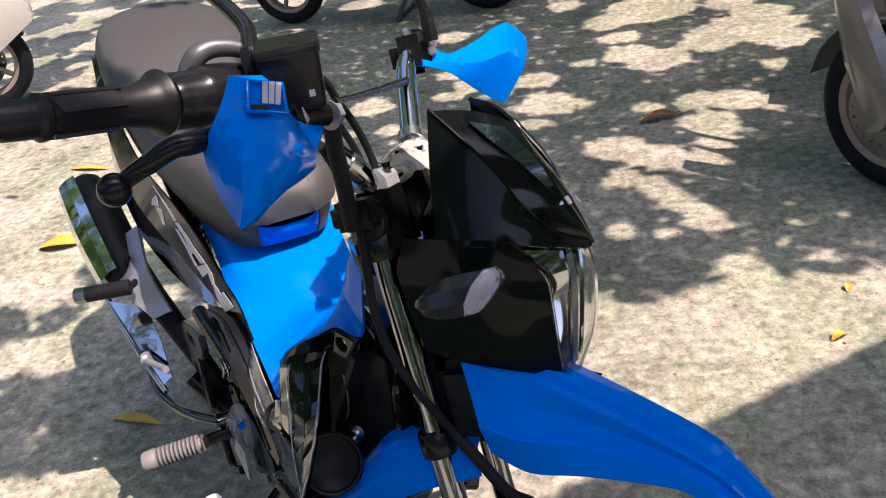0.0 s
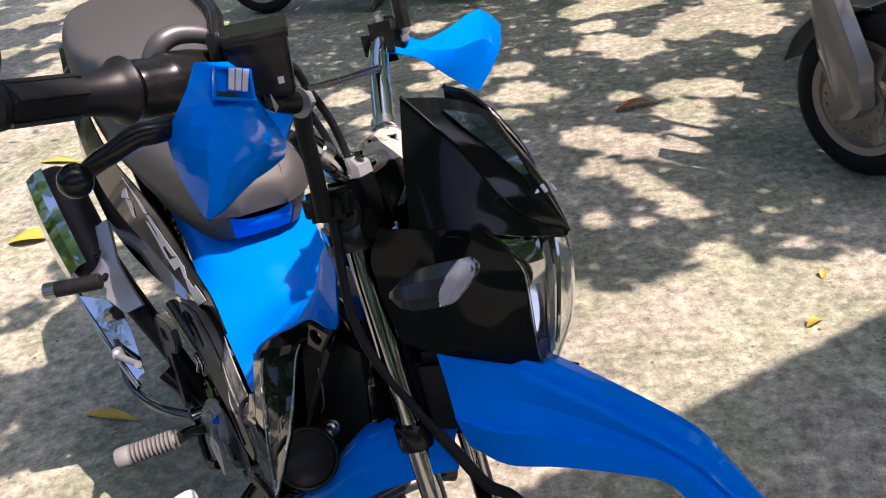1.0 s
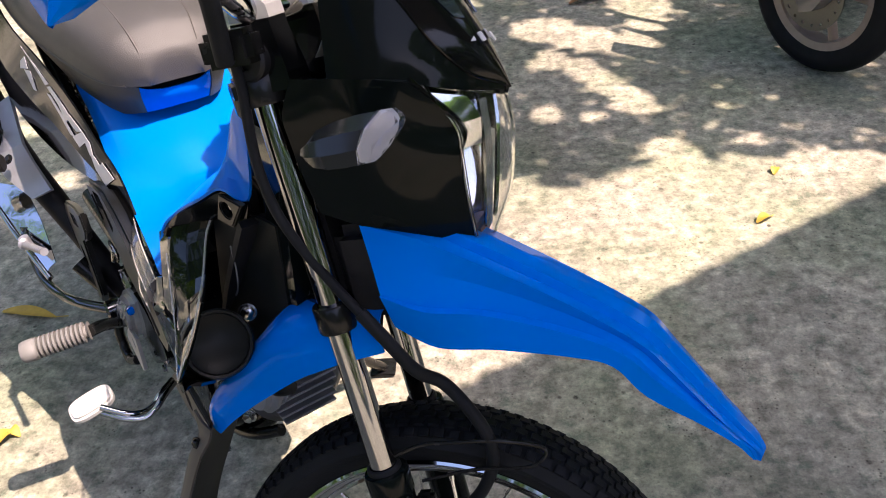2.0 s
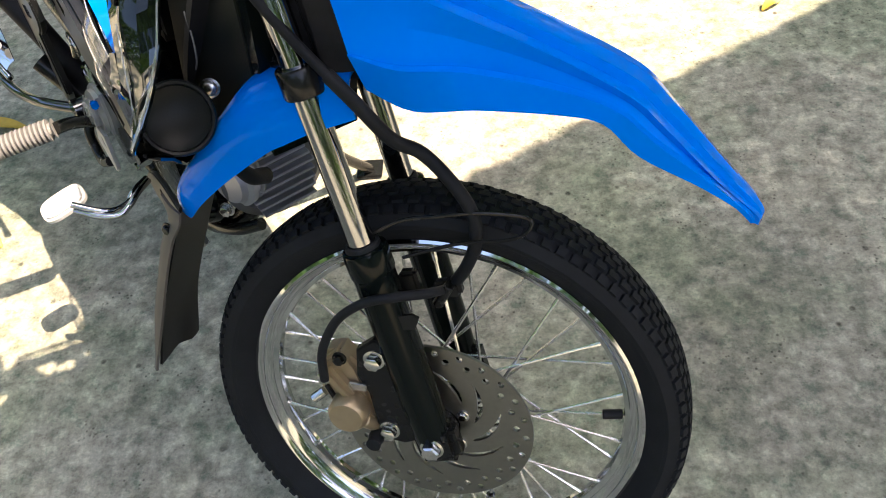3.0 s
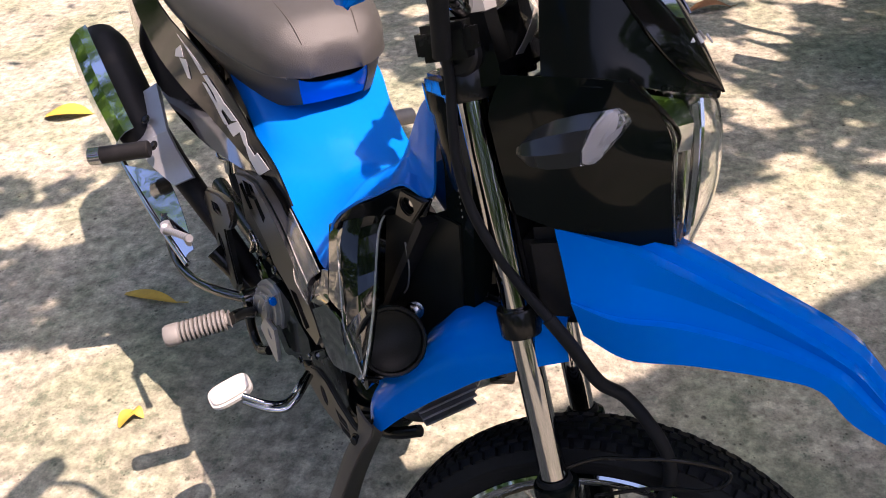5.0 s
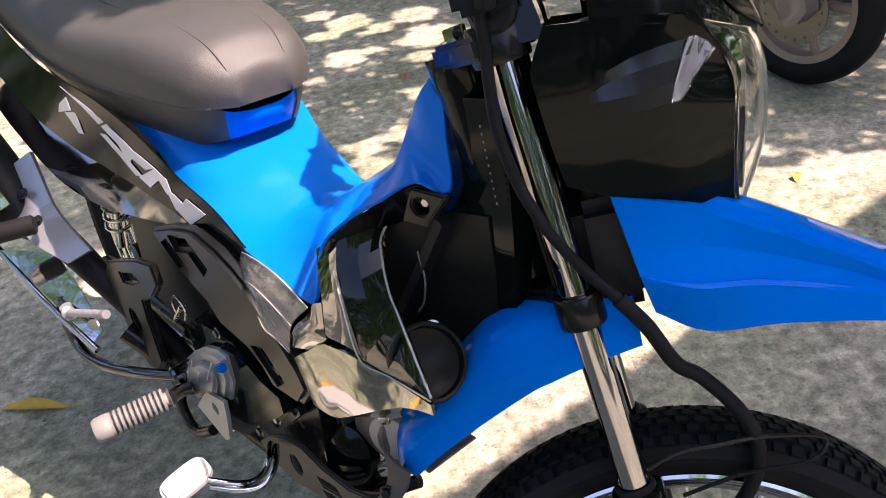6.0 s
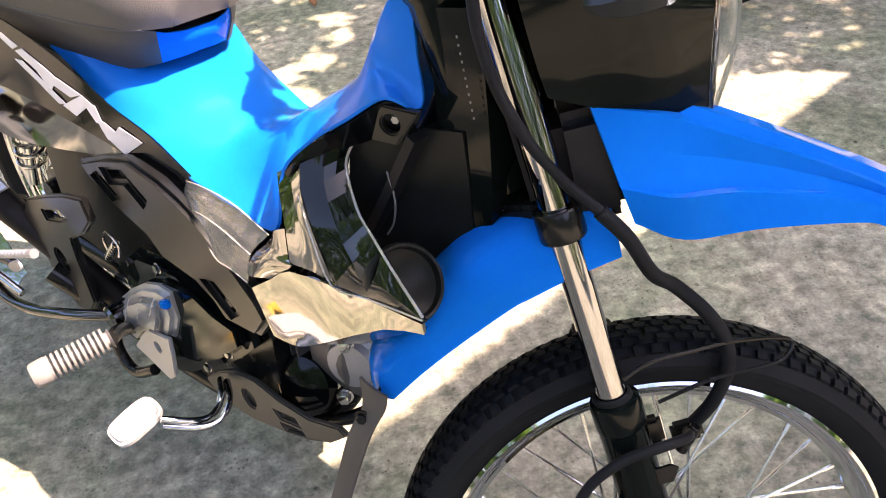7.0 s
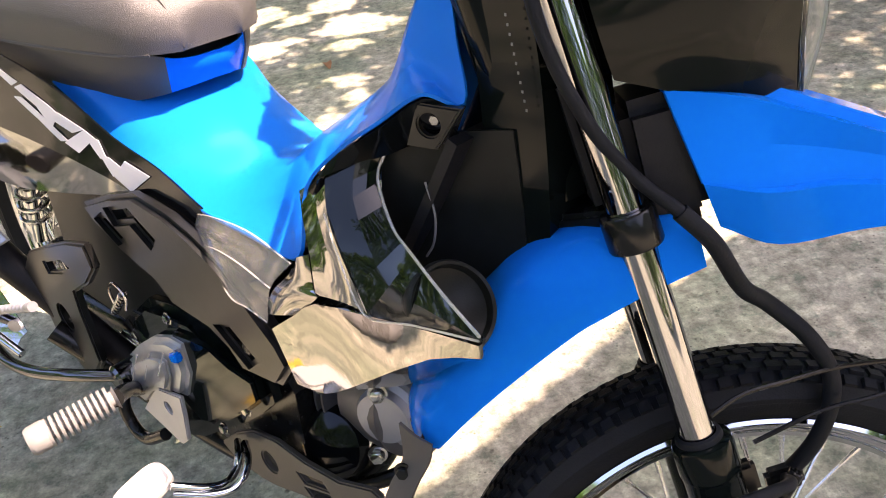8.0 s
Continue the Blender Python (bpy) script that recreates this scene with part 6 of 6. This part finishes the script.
def foot_controls():
    a, b = B_(-.551, -.222, .376), B_(-.573, -.322, .364)
    m = axis_to(a, b - a)
    L = (b - a).length
    prof = [(0, 0), (.0165, 0)]
    n = 11
    for k in range(n):
        h = 0.004 + (L - .026) * k / n
        w = (L - .026) / n
        prof += [(.0105, h), (.0105, h + .0034), (.0183, h + .0040), (.019, h + w * .5), (.0185, h + w)]
    prof += [(.0195, L - .02), (.019, L - .004), (.0165, L), (0, L)]
    bm = lathe(prof, m @ Matrix.Diagonal((1.0, 0.85, 1, 1)), 28)
    part("foot_peg", bm, PEG, bike, "light grey ribbed rubber foot peg", 30)
    part("peg_bracket", tube([B_(-.655, -.150, .290), B_(-.625, -.172, .318), B_(-.585, -.200, .352), B_(-.551, -.224, .374)], 0.010, 12, 5), BLACK_SATIN, bike)
    part("foot_peg", lathe(prof, axis_to(B_(-.63, .19, .29), MB.to_3x3() @ Vector((-.1, 1, .05))), 28), PEG, bike, "light grey ribbed rubber foot peg", 30)
    mp = axis_to(B_(-.461, -.258, .312), MB.to_3x3() @ Vector((.15, -.25, 1)), MB.to_3x3() @ Vector((1, 0, 0)))
    pad = [(0.034 * (1 if math.cos(t) >= 0 else -1) * abs(math.cos(t)) ** 0.6, 0.022 * (1 if math.sin(t) >= 0 else -1) * abs(math.sin(t)) ** 0.6) for t in (2 * math.pi * k / 32 for k in range(32))]
    part("brake_pedal_pad", plate(pad, 0.014, mp @ Matrix.Translation((0, 0, -.007)), bevel=0.004), WHITE_FILM, bike, "brake pedal pad wrapped in white film")
    arm = part("brake_pedal_arm", tube([B_(*p) for p in PEDAL_WIRE], 0.0046, 12, 6), CHROME, bike, "chrome brake pedal arm of two bent rods")
    part("arm_rod", tube([B_(*p) for p in PEDAL_WIRE_OUTER], 0.0046, 12, 6), CHROME, arm)
    part("peg_hanger", tube([B_(-.700, -.150, .285), B_(-.690, -.170, .258), B_(-.676, -.172, .228), B_(-.640, -.172, .224), B_(-.592, -.165, .254)], 0.0085, 12, 5), BLACK_SATIN, bike)
    # kick starter
    part("kick_boss", lathe([(0, 0), (.018, 0), (.018, .03), (.014, .034), (0, .034)], axis_to(B_(-.655, -.150, .325), MB.to_3x3() @ Vector((0, -1, 0))), 20), KICK_STEEL, bike)
    part("kick_arm", tube([B_(-.655, -.172, .325), B_(-.70, -.215, .330), B_(-.775, -.240, .315), B_(-.835, -.252, .315), B_(-.870, -.255, .345), B_(-.885, -.250, .40)], 0.0085, 14, 6), KICK_STEEL, bike, "dark chromed kick starter arm")
    a, b = B_(-.80, -.262, .415), B_(-.672, -.240, .463)
    m = axis_to(a, b - a)
    L = (b - a).length
    prof = [(0, 0), (.010, 0)]
    for k in range(12):
        h = .004 + (L - .012) * k / 12
        w = (L - .012) / 12
        prof += [(.0044, h), (.0060, h + w * .4), (.0060, h + w * .8)]
    prof += [(.0064, L - .006), (.0064, L), (0, L)]
    part("kick_pedal", lathe(prof, m, 18), ALLOY, bike, "ribbed alloy kick starter pedal")
    part("kick_knuckle", lathe([(0, -.011), (.009, -.011), (.009, .011), (0, .011)], axis_to(B_(-.815, -.258, .408), MB.to_3x3() @ Vector((0, -.2, 1))), 18), ALLOY, bike)
    part("kick_link", rod(B_(-.88, -.252, .39), B_(-.81, -.26, .41), 0.008), KICK_STEEL, bike)


foot_controls()


def exhaust_and_brackets():
    pts = [(-.70, -.13, .29), (-.85, -.165, .365), (-.96, -.205, .455), (-1.03, -.238, .505), (-1.10, -.249, .552), (-1.19, -.257, .605), (-1.225, -.259, .626)]
    mu = part("muffler", tube([B_(*p) for p in pts], [.018, .020, .026, .046, .050, .050, .036], 28, 5), BLACK_MATT, bike, "upswept black muffler")
    rows = []
    for k in range(7):
        f = k / 6
        c = Vector((-1.0, -.239, .490)).lerp(Vector((-1.215, -.259, .62)), f)
        w = 0.053 + 0.006 * math.sin(math.pi * f)
        rows.append([MB @ (c + Vector((0.48 * w * math.sin(q), -w * 1.05 * math.cos(q), 0.87 * w * math.sin(q)))) for q in (radians(x) for x in (-35, -5, 25, 52, 72))])
    part("heat_shield", sheet(rows, 0.002, 2, 1), MIRROR_SHIELD, mu, "mirror-bright heat shield under film", 12)
    rows = [[B_(-1.005, -.288, .452), B_(-.97, -.258, .452), B_(-.935, -.226, .450)], [B_(-.90, -.266, .402), B_(-.885, -.246, .405), B_(-.865, -.222, .410)], [B_(-.790, -.243, .355), B_(-.790, -.236, .362), B_(-.788, -.226, .368)]]
    lo = part("lower_heat_shield", sheet(rows, 0.002, 3, 1), MIRROR_SHIELD, mu, "mirror-bright lower heat shield")
    part("shield_rim", tube([B_(-1.03, -.288, .445), B_(-.90, -.27, .392), B_(-.785, -.243, .342)], 0.006, 10, 4), CHROME, lo)
    edge = ((-1.06, -.225, .560, -1.02, -.195, .590), (-.98, -.258, .500, -.94, -.205, .530), (-.95, -.25, .47, -.92, -.20, .50), (-.89, -.222, .445, -.86, -.190, .468), (-.80, -.200, .370, -.775, -.178, .385), (-.73, -.185, .312, -.715, -.175, .325))
    hb = part("hanger_bracket", sheet([[B_(*q[:3]), B_(*q[3:])] for q in edge[:4]], 0.007, 1, 2), HANGER, bike, "silver-grey pillion peg hanger bracket", 20)
    bolts("hanger_bolt", [(B_(-.985, -.232, .540), MB.to_3x3() @ Vector((.3, -.6, .7))), (B_(-.93, -.235, .512), MB.to_3x3() @ Vector((.3, -.6, .7)))], BLACK_SATIN, hb, r=0.007, h=0.004)
    M = MB @ Matrix.Translation((0, -.166, 0)) @ TO_Z
    part("pillion_peg", rod(B_(-.905, -.245, .520), B_(-.945, -.339, .513), 0.0155, 18), BLACK_MATT, bike, "folding black pillion foot peg")
    part("peg_tip", rod(B_(-.938, -.322, .5142), B_(-.947, -.345, .5128), 0.016, 18), STEEL_DARK, bike)
    part("pillion_peg", rod(B_(-.95, .16, .44), B_(-.97, .29, .42), 0.017, 18), PEG, bike, "light grey pillion foot peg")
    hp = [(-.873, .414), (-.837, .451), (-.760, .486), (-.690, .515), (-.630, .532), (-.622, .500), (-.660, .465), (-.711, .434), (-.713, .400), (-.709, .381), (-.703, .325), (-.735, .290), (-.778, .278), (-.833, .322), (-.856, .386)]
    part("heel_plate", plate(hp, 0.012, M, [circle(.020, 20, -.776, .368), [(-.785, .452), (-.723, .478), (-.700, .474), (-.732, .457), (-.780, .440)]], 0.003), GUNMETAL, bike, "black heel plate with an oval hole")
    # added black sheet hides the spokes, so that the space inside looks dark
    part("dark_backing", sheet([[B_(x, -.106, z) for z in (.600, .50, .40, .330)] for x in (-.60, -.70, -.80, -.90)], .004, 1, 1), BLACK_INNER, bike, "black sheet added for the dark space beside the rear wheel")
    part("brake_spring", tube([B_(-.700 + .0010 * i, -.140 + .006 * math.sin(.9 * i), .388 + .006 * math.cos(.9 * i) + .0010 * i) for i in range(48)], 0.0014, 6, 1), STEEL, bike)
    part("spring_hook", tube([B_(-.690, -.140, .400), B_(-.690, -.142, .428), B_(-.668, -.142, .446), B_(-.650, -.140, .430), B_(-.660, -.140, .408)], 0.0020, 8, 6), STEEL, bike)
    part("stop_switch", block((.048, .016, .018), MB @ Matrix.Translation((-.652, -.136, .376)) @ pose(0, 0, 0, 0, 30, 0), .005), CHROME, bike, "chromed brake light switch")
    part("switch_bracket", plate([(-.03, -.012), (.012, -.014), (.022, 0), (.012, .014), (-.03, .010)], .004, MB @ Matrix.Translation((-.622, -.132, .398)) @ TO_Z, [circle(.006, 14, .006, 0)], .001), STEEL_DARK, bike)
    part("crank_link", rod(B_(-.690, -.140, .360), B_(-.640, -.140, .362), .005, 12), CHROME, bike)
    part("frame_rail", tube([B_(-.40, -.09, .55), B_(-.60, -.11, .56), B_(-.85, -.12, .66), B_(-1.2, -.11, .76)], 0.013, 12, 5), BLACK_SATIN, bike)
    part("frame_rail", tube([B_(-.40, .05, .50), B_(-.60, .07, .53), B_(-.85, .10, .64), B_(-1.2, .10, .76)], 0.013, 12, 5), BLACK_SATIN, bike)
    part("under_seat_box", block((.40, .16, .12), MB @ Matrix.Translation((-.95, 0, .61)), .02), BLACK_MATT, bike, "black under-seat box")
    part("battery_box", block((.24, .12, .10), MB @ Matrix.Translation((-.58, 0, .535)), .02), BLACK_MATT, bike)


exhaust_and_brackets()


# ---- other vehicles parked in the yard ----
def scooter(M, paint, label, steer=0.0, lean=0.0):
    """A small scooter; M: its front axle's foot on the ground, x ahead."""
    M = M @ Matrix.Rotation(lean, 4, "X")
    sc = thing("scooter", M.translation.copy(), label, "scooter", "parked scooters")

    def P(x, y, z):
        return M @ Vector((x, y, z))
    R = 0.245
    F = M @ Matrix.Translation((0, 0, R)) @ Matrix.Rotation(steer, 4, "Z")
    for name, m in (("front_wheel", F), ("rear_wheel", M @ Matrix.Translation((-1.24, 0, R)))):
        mw = m @ TO_Z
        w = part(name, lathe([(0, -.05), (.03, -.05), (.05, -.02), (.05, .02), (.03, .05), (0, .05)], mw, 24), RUSTY, sc, "cast scooter wheel")
        part("tyre", lathe([(.172, -.03), (.19, -.042), (.215, -.045), (.235, -.034), (.244, -.014), (.2455, 0), (.244, .014), (.235, .034), (.215, .045), (.19, .042), (.172, .03)], mw, 64, closed=True), RUBBER, w, "worn black scooter tyre")
        part("rim", lathe([(.155, -.028), (.176, -.034), (.178, -.028), (.165, 0), (.178, .028), (.176, .034), (.155, .028), (.150, 0)], mw, 64, closed=True), RUSTY, w, "dusty painted rim")
        for k in range(5):
            a = 2 * math.pi * k / 5
            part("wheel_spoke", rod(mw @ Vector((.04 * math.cos(a), .04 * math.sin(a), 0)), mw @ Vector((.157 * math.cos(a), .157 * math.sin(a), 0)), .014, 10), RUSTY, w)
        md = m @ Matrix.Translation((0, -.062, 0)) @ TO_Z
        holes = [circle(.005, 8, .092 * math.cos(a), .092 * math.sin(a)) for a in (2 * math.pi * k / 18 for k in range(18))] + [circle(.05, 24)]
        part("brake_disc", plate(circle(.108, 48), .004, md, holes), DISC_STEEL, w)

    def Q(x, y, z):
        return F @ Vector((x, y, z))
    for s in (-1, 1):
        part("fork_leg", tube([Q(0, s * .085, -.02), Q(-.06, s * .085, .12), Q(-.13, s * .08, .30)], [.026, .03, .028], 14, 4), GREY_PAINT, sc, "dusty grey fork leg")
        part("fork_cover", loft([[Q(x + dx, s * (.085 + dy), z + dz) for dx, dy, dz in ((-.045 * k, -.02, 0), (.0, .032, 0), (.045 * k, .022, .01), (.055 * k, -.015, .012))] for x, z, k in ((.005, -.04, .8), (-.005, .0, 1.6), (-.05, .12, 2.0), (-.11, .25, 1.6), (-.16, .36, 1.2), (-.20, .46, 1.0))]), GREY_PAINT, sc, "dusty grey plastic fork cover", 50)
    rows = [[Q((R + .03) * math.cos(a), y, (R + .03) * math.sin(a)) for y in (-.062, -.045, 0, .045, .062)] for a in (radians(d) for d in (88, 108, 128, 148, 168))]
    part("front_mudguard", sheet(rows, .004, 3, 2), paint, sc, "dusty front mudguard", 40)
    part("steering_tube", tube([P(-.13, 0, .54), P(-.22, 0, .76), P(-.28, 0, .92)], .03, 14, 3), BLACK_MATT, sc)
    part("handlebar", tube([P(*p) for p in ((-.34, -.26, .93), (-.30, -.13, .94), (-.28, 0, .92), (-.30, .13, .94), (-.34, .26, .93))], .013, 10, 5), BLACK_MATT, sc)
    part("front_shield", sheet([[P(x + .05 * (1 - abs(y) / .2), y, z) for y in (-.17, -.12, 0, .12, .17)] for x, z in ((-.20, .86), (-.16, .72), (-.18, .55), (-.26, .38), (-.34, .25))], .02, 4, 3), paint, sc, "dusty front apron", 50)
    part("headlamp", lathe([(0, 0), (.05, 0), (.075, .03), (.07, .05), (0, .062)], axis_to(P(-.14, 0, .66), M.to_3x3() @ Vector((1, 0, .1))), 24), LENS, sc)
    part("floorboard", loft([[P(x, y, z) for y, z in ((-.15, .27), (.15, .27), (.17, .23), (.14, .17), (-.14, .17), (-.17, .23))] for x in (-.34, -.5, -.68)]), DUSTY, sc, "dusty black floorboard")
    part("rear_body", loft([[P(x, y * w, z0 + z * h) for y, z in ((-.10, 1), (.10, 1), (.17, .75), (.19, .35), (.14, 0), (-.14, 0), (-.19, .35), (-.17, .75))] for x, w, z0, h in ((-.66, .8, .22, .5), (-.80, 1, .24, .51), (-1.05, 1, .26, .50), (-1.35, .9, .30, .48), (-1.56, .55, .42, .34))]), paint, sc, "dusty scooter tail body", 50)
    part("seat", loft([[P(x, y * w, z0 + z) for y, z in ((-.12, 0), (.12, 0), (.14, .03), (.11, .08), (-.11, .08), (-.14, .03))] for x, w, z0 in ((-.62, .7, .72), (-.8, 1, .73), (-1.1, 1, .76), (-1.4, .75, .79))]), DUSTY, sc, "black vinyl scooter seat", 50)
    part("engine", loft([[P(x, y, z) for y, z in ((-.12, .32), (.1, .32), (.14, .24), (.1, .15), (-.1, .14), (-.14, .22))] for x in (-.72, -.85, -1.15, -1.3)]), DUSTY, sc, "dusty engine and belt case", 40)
    part("centre_stand", tube([P(-.80, -.12, .18), P(-.74, -.15, .05), P(-.72, -.16, .012), P(-.72, .16, .012), P(-.74, .15, .05), P(-.80, .12, .18)], .012, 10, 4), DUSTY, sc)
    part("muffler", rod(P(-.95, -.17, .27), P(-1.45, -.19, .36), .05, 20, r2=.055), BLACK_MATT, sc, "black muffler")
    return sc


def heading(x, y, deg):
    return Matrix.Translation((x, y, 0)) @ Matrix.Rotation(radians(deg), 4, "Z")


scooter(heading(1.35, 2.74, -118), GREY_PAINT, "dusty grey scooter parked on its centre stand", radians(60))
scooter(heading(-3.78, 3.86, 205), WHITE_PAINT, "white and black scooter parked near the tree shade", radians(10))
scooter(heading(-1.25, 5.42, 172), GREY_PAINT, "grey scooter parked at the far side of the yard", radians(-5))


# ---- fallen leaves ----
def leaf(x, y, length, turn, mat, label, curl=0.012, wide=0.3):
    rows = []
    for i in range(7):
        f = i / 6
        w = wide * length * math.sin(math.pi * min(1, f * 0.94 + 0.05)) ** 0.8 * 0.5
        lift = curl * math.sin(math.pi * f) + 0.0025
        rows.append([Vector(((f - .5) * length, -w, lift + 0.35 * w)), Vector(((f - .5) * length, 0, lift)), Vector(((f - .5) * length, w, lift + 0.3 * w))])
    m = Matrix.Translation((x, y, 0)) @ Matrix.Rotation(radians(turn), 4, "Z")
    bm = sheet([[m @ p for p in r] for r in rows], .0008, 2, 2)
    rod(m @ Vector((length * .46, 0, .003)), m @ Vector((length * .68, length * .05, .003)), .0012, 6, bm)
    tagged(part("fallen_leaf", bm, mat), label, "leaf", "fallen leaves")


leaf(-.705, 1.775, .15, -12, LEAF_YELLOW, "long yellow fallen leaf lying on the concrete", .008, .22)
leaf(-1.645, 3.41, .20, -10, LEAF_YELLOW, "slender yellow leaf on the sunlit concrete", .006, .18)
leaf(-1.42, 2.735, .17, 5, LEAF_YELLOW, "broad yellow leaf on the sunlit concrete", .012, .5)
leaf(1.013, 1.978, .045, 30, LEAF_YELLOW, "small curled yellow-green leaf on the concrete", .012, .5)
leaf(.742, 3.39, .16, 15, LEAF_BROWN, "curled brown dead leaf on the concrete", .02, .35)
leaf(-.588, 1.395, .05, 60, LEAF_YELLOW, "small crumpled yellow leaf on the concrete", .014, .6)
leaf(-.575, 1.41, .035, 150, LEAF_YELLOW, "small crumpled yellow leaf on the concrete", .012, .6)
leaf(.166, 3.27, .05, 100, LEAF_BROWN, "small yellow and brown leaf on the shaded concrete", .014, .6)
leaf(1.089, 2.182, .035, 70, LEAF_YELLOW, "tiny bright yellow leaf on the concrete", .008, .6)
